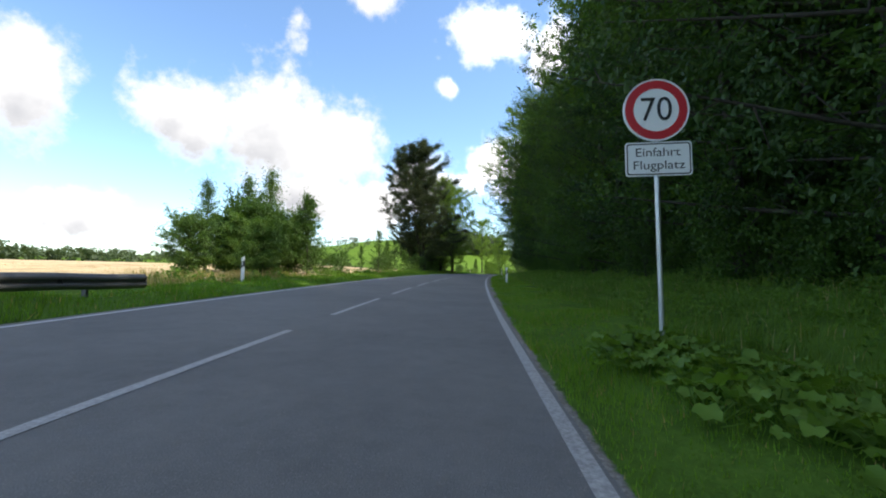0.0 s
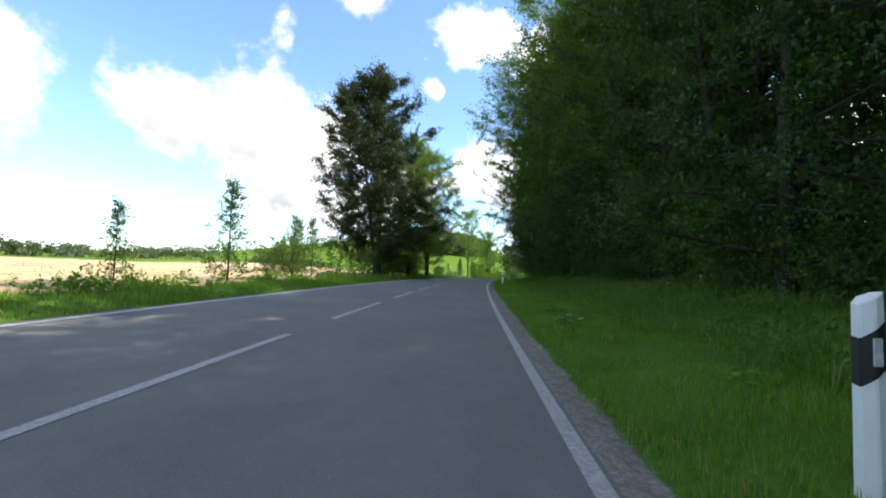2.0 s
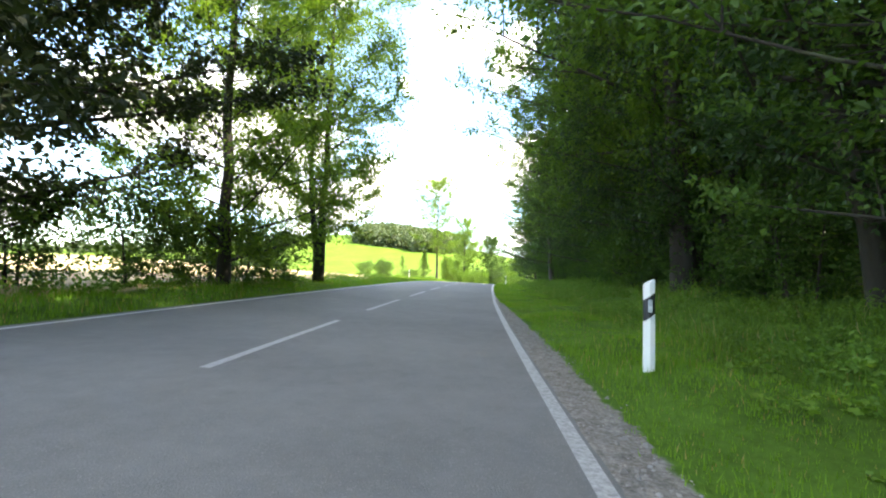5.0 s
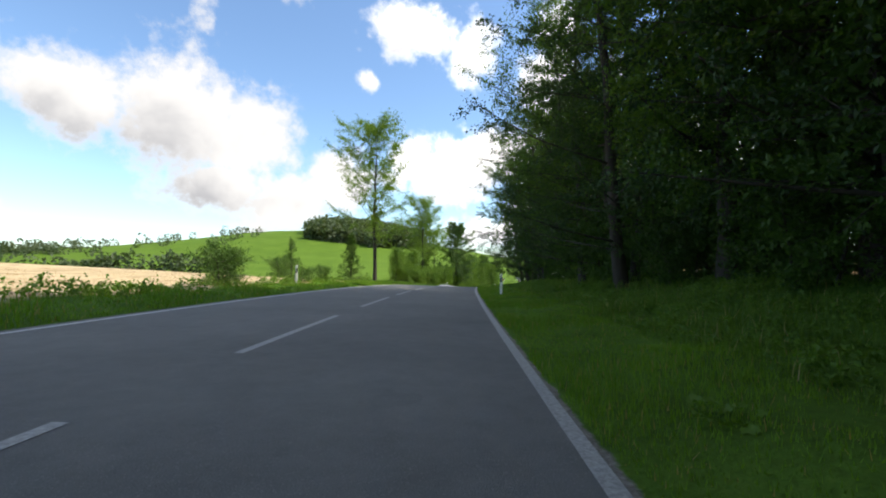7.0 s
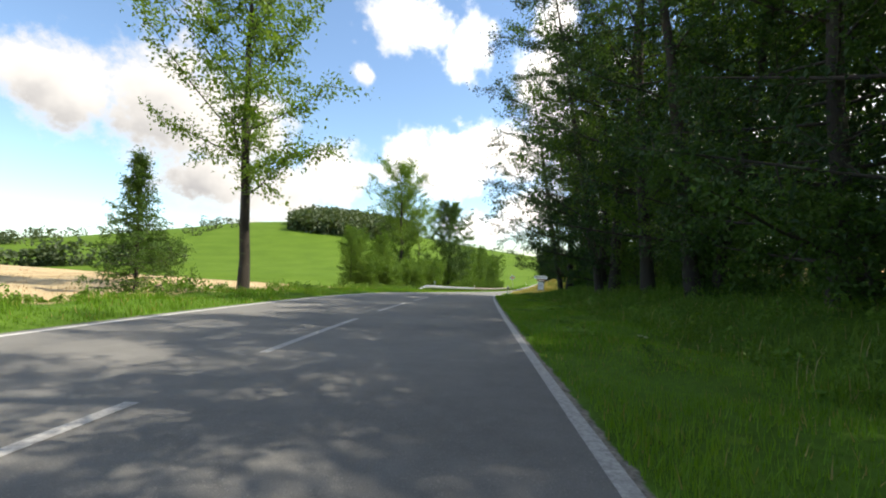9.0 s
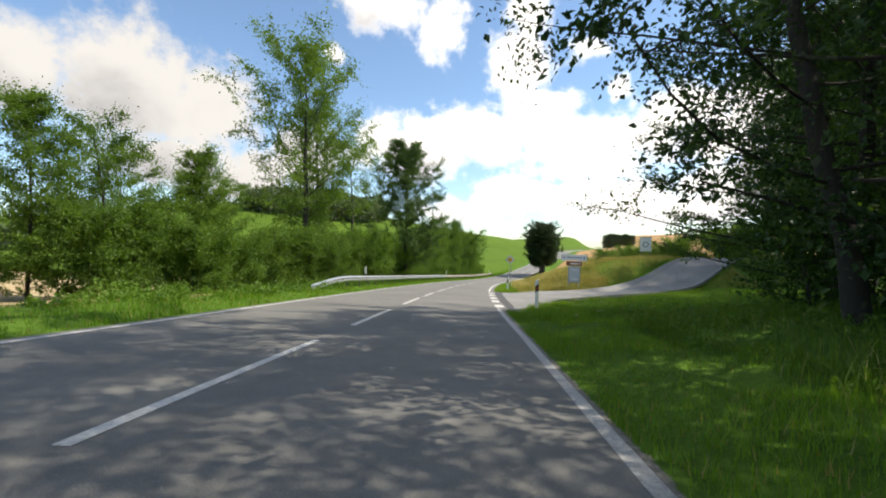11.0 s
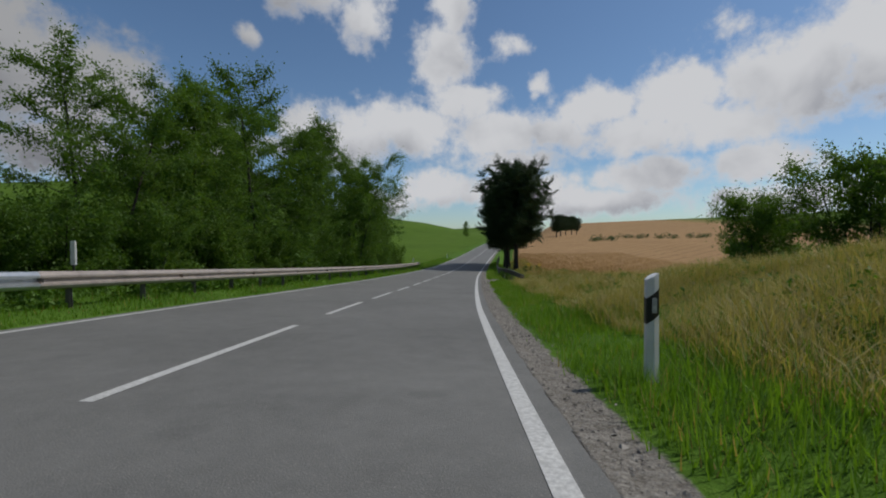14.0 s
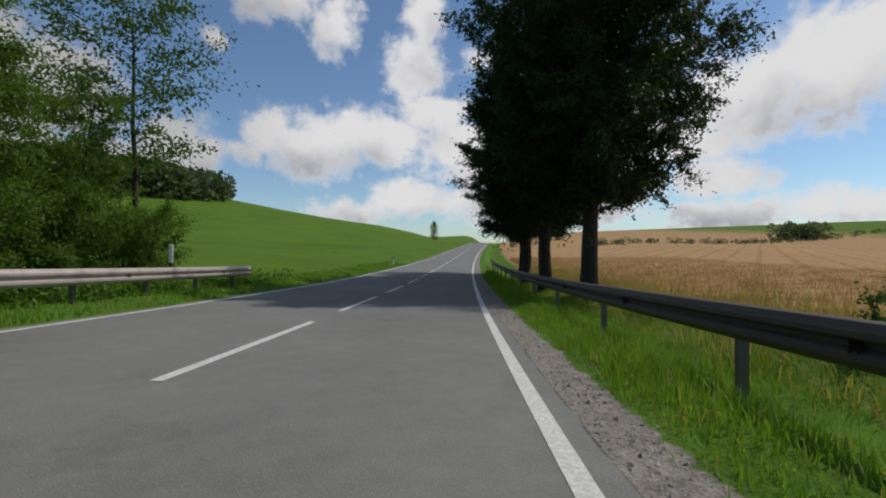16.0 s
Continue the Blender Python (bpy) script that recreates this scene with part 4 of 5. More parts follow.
# ---- far woods ----
def far_wood(name, label, places, size, mat, seed, per=60):
    rng = np.random.default_rng(seed)
    P = np.array(places)
    n = len(P)
    sz = size * rng.uniform(0.7, 1.25, n)
    c = np.repeat(P, per, 0)
    k = np.repeat(sz, per)
    d = unit(rng.normal(size=(n * per, 3)))
    r = rng.uniform(0.55, 1.0, n * per) ** 0.5
    off = d * r[:, None] * np.stack([k * 0.42, k * 0.42, k * 0.5], 1)
    off[:, 2] += k * 0.52
    V, F = leaf_quads(rng, c + off, d, float(size) * 0.20, 0.1, 0.42)
    return tagged(mesh_object(name, V, F, mat), label, "woodland", kind="stuff")


def world_ground(x, y):
    """Ground height at a far place of the plan."""
    best = np.argmin((x_ - x) ** 2 + (y_ - y) ** 2)
    s = S_[best]
    for _ in range(6):
        px, py = plan(s, 0.0)
        h = float(heading(s))
        q = (x - px) * math.cos(h) + (y - py) * math.sin(h)
        q = (q - np.clip(q, -40, 40)) + np.clip(q, -40, 40)
        gx, gy = plan(s, q)
        s = float(np.clip(s - (x - gx) * math.sin(h) + (y - gy) * math.cos(h), -390, 1380))
    return float(ground_z(s, q))


frng = random.Random(3)
places = []
while len(places) < 520:
    x, y = frng.uniform(-70, 90), frng.uniform(460, 680)
    if ((x + 6) / 58) ** 2 + ((y - 565) / 88) ** 2 < 1 + 0.25 * math.sin(x * 0.07):
        places.append((x, y, world_ground(x, y) - 1))
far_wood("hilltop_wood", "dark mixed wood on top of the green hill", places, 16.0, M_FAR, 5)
line = []
for i in range(260):
    a = frng.uniform(12, 68)
    r = frng.uniform(430, 620)
    x, y = -math.sin(radians(a)) * r, 60 + math.cos(radians(a)) * r
    if frng.random() < 0.5 + 0.5 * math.sin(a * 0.9):
        line.append((x, y, world_ground(x, y) - 1))
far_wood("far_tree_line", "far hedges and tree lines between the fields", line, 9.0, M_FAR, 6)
rows = []
for i in range(34):
    t = frng.uniform(0, 1)
    rows.append((-175 + 95 * t + frng.uniform(-3, 3), 318 + 26 * t + frng.uniform(-5, 5)))
for i in range(60):
    t = frng.uniform(0, 1)
    rows.append((-290 + 130 * t, 210 + 60 * t + frng.uniform(-8, 8)))
for i in range(90):
    t = frng.uniform(0, 1)
    rows.append((-420 + 170 * t, 400 + 90 * t + frng.uniform(-25, 25)))
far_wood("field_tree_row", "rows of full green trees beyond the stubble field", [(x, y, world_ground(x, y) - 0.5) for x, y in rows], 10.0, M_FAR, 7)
ridge = []
for i in range(170):
    x = frng.uniform(150, 520)
    y = 330 + frng.uniform(-7, 7) + 0.1 * (x - 150)
    ridge.append((x, y, world_ground(x, y) - 1))
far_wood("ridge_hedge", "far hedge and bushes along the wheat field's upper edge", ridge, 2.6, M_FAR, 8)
knoll = []
for i in range(30):
    x, y = 312 + frng.gauss(0, 9), 352 + frng.gauss(0, 4)
    knoll.append((x, y, world_ground(x, y)))
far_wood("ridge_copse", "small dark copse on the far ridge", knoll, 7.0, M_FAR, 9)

# ---- side road ----
def draped(name, left, right, dz, mat, label, category):
    """A paved band between two lines of (s, q), laid on the ground."""
    n, m = 40, 12
    def along(line):
        L = np.array(line, dtype=float)
        t = np.concatenate([[0], np.cumsum(np.hypot(*np.diff(L, axis=0).T))])
        u = np.linspace(0, t[-1], n)
        return np.stack([np.interp(u, t, L[:, 0]), np.interp(u, t, L[:, 1])], 1)
    a, b = along(left), along(right)
    w = np.linspace(0, 1, m)[None, :, None]
    G = a[:, None] * (1 - w) + b[:, None] * w
    S, Q = G[..., 0], G[..., 1]
    X, Y = plan(S, Q)
    Z = np.maximum(ground_z(S, Q) + rough(S, Q), road_z(S, Q) - 0.09) + dz
    for _ in range(2):
        Z[1:-1] = (Z[:-2] + 2 * Z[1:-1] + Z[2:]) / 4
    w = smooth(1.6, 3.4, Q)
    Z = (1 - w) * (road_z(S, Q) + 0.006) + w * Z
    V = np.stack([X, Y, Z], -1).reshape(-1, 3)
    idx = np.arange(n * m).reshape(n, m)
    F = np.stack([idx[:-1, :-1], idx[:-1, 1:], idx[1:, 1:], idx[1:, :-1]], -1).reshape(-1, 4)
    rim = np.concatenate([idx[:, 0], idx[-1, 1:], idx[-2::-1, -1], idx[0, -2:0:-1]])
    low = len(V) + np.arange(len(rim))
    V = np.concatenate([V, V[rim] - (0, 0, 0.15)])
    F = np.concatenate([F, np.stack([rim, np.roll(rim, -1), np.roll(low, -1), low], -1)])
    return tagged(mesh_object(name, V, F, mat), label, category, kind="structure")


draped("side_road", SIDE_L, SIDE_R, 0.15, M_LANE, "pale worn asphalt side road branching off", "road")
strip("asphalt_margin", 156.8, 174.0, 0.03, 0.34, 0.0, M_ROAD, road, thick=0.1)
strip("asphalt_patch", 156.8, 174.0, 0.34, 1.08, 0.010, M_PATCH, road, label="dark new asphalt seam across the side road", thick=0.1)

# ---- markings ----
for n in range(-8, 10):
    a = 8.6 + 6.36 * n
    strip("centre_dash", a, a + 4.3, -LANE_R - 0.06, -LANE_R + 0.06, MARK, M_PAINT_OLD, road)
for n in range(1, 5):
    a = 65.8 + 6.66 * n
    strip("centre_dash", a, a + 4.3, -LANE_R - 0.06, -LANE_R + 0.06, MARK, M_PAINT_OLD, road)
for n in range(7):
    a = 99.1 + 6.4 * n
    strip("centre_dash", a, a + 4.3, -LANE_R - 0.06, -LANE_R + 0.06, MARK, M_PAINT_OLD, road)
for a in (144.6, 151.0, 157.9, 164.2, 170.7, 177.1, 183.4, 189.9, 196.2, 202.5):
    strip("centre_dash", a, a + 4.3, -LANE_R - 0.06, -LANE_R + 0.06, MARK, M_PAINT, road)
for n in range(4):
    a = 208.6 + 4.6 * n
    strip("centre_dash", a, a + 3.1, -LANE_R - 0.06, -LANE_R + 0.06, MARK, M_PAINT, road)
for n in range(24):
    a = 226.9 + 6.08 * n
    strip("centre_dash", a, a + 4.2, -LANE_R - 0.065, -LANE_R + 0.065, MARK, M_PAINT, road)
for a in (158.0, 161.1, 164.2, 167.4, 170.6):
    strip("give_way_block", a + 0.35, a + 1.80, -0.09, 0.24, MARK, M_PAINT, road, label="broad white block marking at the junction")


# ---- guardrails ----
def rail_beam(s0, s1, q, top, side, mat, parent):
    """The rolled double-wave beam. side: +1 where its face looks to the road at its right."""
    prof = [(0.0, 0.0), (0.04, -0.012), (0.082, -0.075), (0.082, -0.115), (0.012, -0.155), (0.012, -0.19), (0.082, -0.232), (0.082, -0.272), (0.04, -0.325), (0.0, -0.34)]
    prof = prof + [(x - 0.006, z + 0.004) for x, z in reversed(prof)]
    n = int((s1 - s0) / 1.0) + 1
    s = np.linspace(s0, s1, n)
    rows = []
    for a in s:
        for w, zz in prof:
            qq = q(a) + side * w
            x, y = plan(a, qq)
            rows.append((float(x), float(y), float(top(a)) + zz))
    k = len(prof)
    idx = np.arange(n * k).reshape(n, k)
    F = np.stack([idx[:-1], np.roll(idx, -1, 1)[:-1], np.roll(idx, -1, 1)[1:], idx[1:]], -1).reshape(-1, 4).tolist()
    F += [idx[0].tolist(), idx[-1][::-1].tolist()]
    return mesh_object("beam", rows, F, mat, parent)


def guardrail(label, s0, s1, q, top, side, mat, post_gap=2.0, first=0.7):
    ob = tagged(new("guardrail"), label, "guardrail")
    a = s0
    while a < s1 - 0.5:
        b = min(a + 4.0, s1)
        rail_beam(a, b + 0.06, lambda t: q(t) + 0.004 * ((a / 4) % 2 > 1), top, side, M_STEEL_BROWN if mat is M_STEEL and a > 206 else mat, ob)
        a = b
    a = s0 + first
    post_mesh = None
    while a < s1:
        z1 = float(top(a)) - 0.06
        g = float(ground_z(a, q(a)))
        if post_mesh is None:
            bm = bmesh.new()
            for x0, x1, y0, y1 in ((-0.05, 0.05, -0.03, -0.024), (-0.05, 0.05, 0.024, 0.03), (-0.05, -0.044, -0.024, 0.024)):
                bmesh.ops.create_cube(bm, size=1.0, matrix=Matrix.Translation(((x0 + x1) / 2, (y0 + y1) / 2, -0.55)) @ Matrix.Diagonal((x1 - x0, y1 - y0, 1.1, 1)))
            bmesh.ops.create_cube(bm, size=1.0, matrix=Matrix.Translation((side * 0.03, 0, -0.13)) @ Matrix.Diagonal((0.06, 0.11, 0.16, 1)))
            po = part("post", bm, M_STEEL_OLD_SHADED, ob)
            post_mesh = po.data
        else:
            po = new("post", post_mesh)
            po.parent = ob
        x, y = plan(a, q(a) - side * 0.055)
        po.matrix_basis = pose(float(x), float(y), z1, 0, 0, math.degrees(float(heading(a))))
        a += post_gap
    return ob


def left_q(a):
    return edge(a) - LANE_R - LANE_L - 1.25 - 0.6 * (1 - smooth(164, 170, a)) * (a > 120)


def left_top(a):
    return road_z(a, left_q(a)) + 0.84 - 0.5 * (1 - smooth(162, 168, a))


guardrail("long galvanised steel guardrail in front of the hedge", 163.0, 256.7, left_q, left_top, 1, M_STEEL)
guardrail("weathered steel guardrail, darkened in colour for shade, in tall verge grass", -24.0, 10.2, lambda a: edge(a) - LANE_R - LANE_L - 1.6, lambda a: road_z(a, -9) + 0.66 - 0.1 * smooth(7, 10.2, a), 1, M_STEEL_OLD_SHADED)
guardrail("weathered steel guardrail beside the wheat field, shade in its dark colour", 228.2, 292.0, lambda a: edge(a) + 1.95 + 1.1 * (1 - smooth(228, 240, a)), lambda a: road_z(a, 2.6) + 0.85 - 0.34 * (1 - smooth(228, 236, a)), -1, M_STEEL_SHADED, 4.0, 1.35)


# ---- delineator posts ----
def delineator(reflector, label):
    """A hollow three-sided roadside post with slanted top and black band."""
    ob = tagged(new("delineator_post"), label, "delineator post", "delineator posts")
    def ring_at(z, slope, k=1.0):
        pts = [(-0.06 * k, -0.035 * k), (0.0, -0.055 * k), (0.06 * k, -0.035 * k), (0.05 * k, 0.03 * k), (0.0, 0.06 * k), (-0.05 * k, 0.03 * k)]
        return [(x, y, z + slope * x) for x, y in pts]
    def shell(z0, z1, slope0, slope1, k0, k1, cap):
        bm = bmesh.new()
        a = [bm.verts.new(v) for v in ring_at(z0, slope0, k0)]
        b = [bm.verts.new(v) for v in ring_at(z1, slope1, k1)]
        for i in range(6):
            bm.faces.new((a[i], a[(i + 1) % 6], b[(i + 1) % 6], b[i]))
        if cap:
            bm.faces.new(b)
        bmesh.ops.bevel(bm, geom=[e for e in bm.edges if not e.is_boundary], offset=0.006, segments=2, affect="EDGES")
        bmesh.ops.recalc_face_normals(bm, faces=bm.faces[:])
        return bm
    part("body", shell(-0.2, 1.0, 0, 0.55, 1.08, 1.0, True), M_WHITE, ob)
    band = part("band", shell(0.60, 0.84, 0.75, 0.75, 1.05, 1.04, False), M_BLACK, ob, "black slanted band")
    part("reflector", outline([(-0.022, 0.66), (0.022, 0.66), (0.022, 0.80), (-0.022, 0.80)], -0.068, -0.056, 0.003), reflector, band, "small upright reflector")
    return ob


white_post = delineator(M_REFLECT, "white plastic delineator post with black band in grass")
white_post.matrix_basis = stand(27.95, 1.98)
for s, q in ((66.65, 1.97), (108.3, 2.0), (203.4, 1.8), (16.5, -9.0), (110.6, -9.0), (-22.0, 2.0), (240.3, 3.1), (286.0, -7.6)):
    again(white_post, stand(s, q, rnd.uniform(-6, 6)))
red_post = delineator(M_REFLECT_RED, "white delineator post with red reflector at the junction")
red_post.matrix_basis = stand(157.6, 2.3, 0, -0.02)
again(red_post, stand(175.2, 2.1))


def rail_marker(s):
    """The short delineator fixed on top of the guardrail."""
    ob = tagged(new("rail_delineator"), "short white delineator fixed on the guardrail", "delineator post", "rail delineators")
    part("body", block(-0.06, 0.06, -0.02, 0.02, 0.12, 0.62, 0.012), M_WHITE, ob)
    part("bracket", block(-0.02, 0.02, -0.015, 0.015, -0.08, 0.16, 0.004), M_BLACK, ob, "black bracket")
    x, y = plan(s, left_q(s) - 0.03)
    ob.matrix_basis = pose(float(x), float(y), float(left_top(s)), 0, 0, math.degrees(float(heading(s))))
    return ob


for s in (171.0, 207.8, 252.6):
    rail_marker(s)


# ---- signs ----
def pole(parent, height, r=0.03):
    part("pole", tube(r, -0.3, height, 18), M_STEEL, parent, "galvanised steel pole", smooth=False)
    part("cap", tube(r * 1.12, height, height + 0.02, 18), M_GREY, parent, "grey pole cap")


def speed_sign():
    ob = tagged(new("speed_limit_sign"), "round red-rimmed speed sign with plate on steel pole", "traffic sign")
    pole(ob, 3.32)
    c = 3.0
    face = part("disc", outline(disc(0.375), -0.046, -0.034), M_SIGNWHITE, ob, "round white sign face")
    rim = part("red_ring", ring(0.268, 0.368, -0.050, -0.0462), M_SIGNRED, ob, "red ring")
    fold = part("rim", ring(0.375, 0.388, -0.052, -0.018), M_SIGNWHITE, ob, "pale folded edge")
    back = part("backing", outline(disc(0.37), -0.034, -0.030), M_GREY, ob)
    for o in (face, back):
        o.location = (0, 0, c)
    for o in (rim, fold):
        o.parent = face
    lettering("70", 0.42, M_BLACK, face, 0.0, -0.005, -0.049, 0.36)
    plate = part("plate", outline(rounded(0.78, 0.42, 0.04), -0.046, -0.034), M_SIGNWHITE, ob, "white text plate")
    plate.location = (0.01, 0, 2.39)
    for w, h in ((0.75, 0.39),):
        bm = bmesh.new()
        o = [bm.verts.new((x, -0.0475, z)) for x, z in rounded(w, h, 0.035)]
        i = [bm.verts.new((x, -0.0475, z)) for x, z in rounded(w - 0.03, h - 0.03, 0.025)]
        for a in range(len(o)):
            bm.faces.new((o[a], o[(a + 1) % len(o)], i[(a + 1) % len(o)], i[a]))
        ext = bmesh.ops.extrude_face_region(bm, geom=bm.faces[:])
        bmesh.ops.translate(bm, vec=(0, -0.0015, 0), verts=[g for g in ext["geom"] if isinstance(g, bmesh.types.BMVert)])
        part("border", bm, M_BLACK, plate, "black border")
    lettering("Einfahrt", 0.15, M_BLACK, plate, -0.01, 0.08, -0.047, 0.52)
    lettering("Flugplatz", 0.15, M_BLACK, plate, 0.0, -0.08, -0.047, 0.60)
    for z in (2.88, 3.14, 2.31, 2.46):
        cl = part("clamp", block(-0.05, 0.05, -0.035, 0.035, z - 0.015, z + 0.015, 0.004), M_STEEL_OLD_SHADED, ob)
    return ob


speed_sign().matrix_basis = stand(5.45, 2.34, -3, 0.0) @ pose(0, 0, 0, 0, -1.1, 0)


def priority_sign():
    ob = tagged(new("priority_road_sign"), "yellow and white diamond sign on a steel pole", "traffic sign")
    pole(ob, 2.25, 0.032)
    c, r = 2.60, 0.437
    def diamond(k):
        pts = rounded(2 * k / math.sqrt(2), 2 * k / math.sqrt(2), 0.05 * k / 0.5)
        return [((x - z) / math.sqrt(2), (x + z) / math.sqrt(2)) for x, z in pts]
    for name, k, y0, y1, mat, lab in (("backing", r - 0.005, -0.038, -0.034, M_GREY, ""), ("black_edge", r, -0.044, -0.038, M_BLACK, "black edge"), ("white_face", r - 0.016, -0.048, -0.044, M_SIGNWHITE, "white field"), ("yellow_field", r * 0.56, -0.052, -0.048, M_SIGNYELLOW, "yellow centre")):
        part(name, outline(diamond(k), y0, y1), mat, ob, lab).location = (0, 0, c)
    for z in (2.28, 2.95):
        part("clamp", block(-0.05, 0.05, -0.036, 0.036, z - 0.015, z + 0.015, 0.004), M_STEEL_OLD_SHADED, ob)
    part("upper_pole", tube(0.03, 2.25, 3.0, 16), M_STEEL, ob)
    return ob


priority_sign().matrix_basis = stand(182.4, 2.56, 1, -0.06) @ pose(0, 0, 0, 0, -3.0, 0)


def board():
    """The way sign, the brown sign under it and the poster frame."""
    ob = tagged(new("direction_sign"), "white arrow sign over a brown sign and poster board", "direction sign")
    for x in (-0.28, 0.30):
        part("pole", tube(0.035, -0.6, 2.25, 14), M_STEEL, ob).location = (x, 0, 0)
    way_board = part("arrow_board", outline([(x, z + 2.05) for x, z in rounded(1.50, 0.36, 0.05)], -0.06, -0.03), M_SIGNWHITE, ob, "white way sign")
    for x0, x1 in ((-0.62, -0.5), (-0.42, 0.45)):
        part("text_bar", outline([(x0, 2.02), (x1, 2.02), (x1, 2.10), (x0, 2.10)], -0.064, -0.060), M_GREY, way_board, "unreadable line of writing")
    part("arrow", outline([(0.55, 2.12), (0.68, 2.05), (0.55, 1.98), (0.58, 2.04), (0.48, 2.04), (0.48, 2.06), (0.58, 2.06)], -0.064, -0.060), M_BLACK, way_board, "black arrow")
    brown = part("brown_board", outline([(x + 0.02, z + 1.70) for x, z in rounded(0.92, 0.26, 0.03)], -0.06, -0.03), M_SIGNBROWN, ob, "brown sign")
    part("text_bar", outline([(-0.2, 1.66), (0.25, 1.66), (0.25, 1.73), (-0.2, 1.73)], -0.064, -0.060), M_SIGNWHITE, brown, "unreadable line of writing")
    part("arrow", outline([(0.33, 1.77), (0.43, 1.70), (0.33, 1.63)], -0.064, -0.060), M_SIGNWHITE, brown, "white arrow")
    part("frame", outline(rounded(0.68, 0.98, 0.03), -0.05, -0.01), M_GREY, ob, "grey frame").location = (0.06, 0, 1.04)
    poster = part("poster", outline([(x + 0.06, z + 1.04) for x, z in rounded(0.58, 0.88, 0.02)], -0.058, -0.050), M_PAPER, ob, "faded pale poster")
    for z in (0.72, 0.80, 1.30):
        part("text_bar", outline([(-0.15, z), (0.27, z), (0.27, z + 0.04), (-0.15, z + 0.04)], -0.062, -0.058), M_SIGNWHITE, poster, "unreadable line of writing")
    return ob


board().matrix_basis = stand(172.5, 6.4, -12, -0.1, 1.13) @ pose(0, 0, 0, 0, 1.5, 0)


def info_panel():
    ob = tagged(new("notice_panel"), "small white notice panel with dark ring emblem on posts", "sign")
    for x in (-0.3, 0.3):
        part("post", tube(0.03, -0.4, 1.35, 10), M_STEEL_OLD_SHADED, ob).location = (x, 0, 0)
    panel = part("panel", outline(rounded(0.85, 1.15, 0.03), -0.05, -0.03), M_SIGNWHITE, ob, "white panel")
    panel.location = (0, 0, 1.2)
    part("emblem", ring(0.17, 0.23, -0.056, -0.051, 24), M_BLACK, panel, "dark ring")
    part("top_rail", block(-0.5, 0.5, -0.06, 0.0, 1.78, 1.84, 0.01), M_GREY, ob, "grey top rail")
    return ob


info_panel().matrix_basis = stand(180.6, 13.6, -20, 0.0)


# ---- grass ----
def blades(name, label, places, height, mat, seed, wide=0.012, lean=0.35, bent=True):
    """Upright blades on the ground at the places s, q: one pointed face each, or a bent one of three."""
    rng = np.random.default_rng(seed)
    n = len(places)
    s, q = places[:, 0], places[:, 1]
    x, y = plan(s, q)
    base = np.stack([x, y, ground_z(s, q) + rough(s, q) - 0.02], 1)
    h = height * rng.uniform(0.45, 1.25, (n, 1)) * (0.8 + 0.3 * np.sin(s * 1.3 + 2 * np.sin(q * 0.9)))[:, None]
    az = rng.uniform(0, 2 * math.pi, n)
    side = np.stack([np.cos(az), np.sin(az), np.zeros(n)], 1) * wide
    fall = np.stack([-np.sin(az), np.cos(az), np.zeros(n)], 1) * h * rng.normal(size=(n, 1)) * lean
    up = np.array((0, 0, 1.0)) * h
    if not bent:
        V = np.stack([base - side, base + side, base + up + fall], 1).reshape(-1, 3)
        F = np.arange(3 * n).reshape(-1, 3)
    else:
        mid = base + 0.6 * up + fall * 0.35
        V = np.stack([base - side, base + side, mid + side * 0.8, mid - side * 0.8, base + up * 0.97 + fall], 1).reshape(-1, 3)
        k = 5 * np.arange(n)[:, None]
        F = np.concatenate([k + np.array((0, 1, 2)), k + np.array((0, 2, 3)), k + np.array((3, 2, 4))], 1).reshape(-1, 3)
    return tagged(mesh_object(name, V, F, mat), label, "grass", kind="stuff")


def scatter(rng, n, s0, s1, o0, o1, left=False, near=1.0):
    s = rng.uniform(s0, s1, n)
    o = o0 + (o1 - o0) * rng.uniform(0, 1, n) ** near
    q = edge(s) - LANE_R - LANE_L - o if left else edge(s) + o
    return np.stack([s, q], 1)


def off_side_road(P, margin=0.08):
    """Leaves out what would stand on the side road."""
    return P[~on_side_road(P[:, 0], P[:, 1], margin)]


grng = np.random.default_rng(99)


def patchy(P, scale=0.8, keep=0.62):
    """Thins the scatter into tufts and bare places."""
    v = np.sin(P[:, 0] * 2.1 * scale + 1.3 * np.sin(P[:, 1] * 2.3)) + np.sin(P[:, 1] * 3.1 * scale + P[:, 0] * 0.7)
    return P[(v * 0.25 + 0.5 + grng.normal(size=len(P)) * 0.25) > 1 - keep - 0.12]


right_near = off_side_road(patchy(scatter(grng, 330000, -1, 158, 0.08, 3.3, near=1.35), keep=0.85))


def clear_of_gravel(P):
    """Grass that stands outside the stony shoulder, with a ragged edge."""
    o = P[:, 1] - edge(P[:, 0])
    return P[o > gravel_width(P[:, 0]) + 0.10 * np.sin(P[:, 0] * 0.9) * np.sin(P[:, 0] * 2.3) + 0.06 - grng.exponential(0.05, len(P)) * (grng.uniform(size=len(P)) < 0.5)]


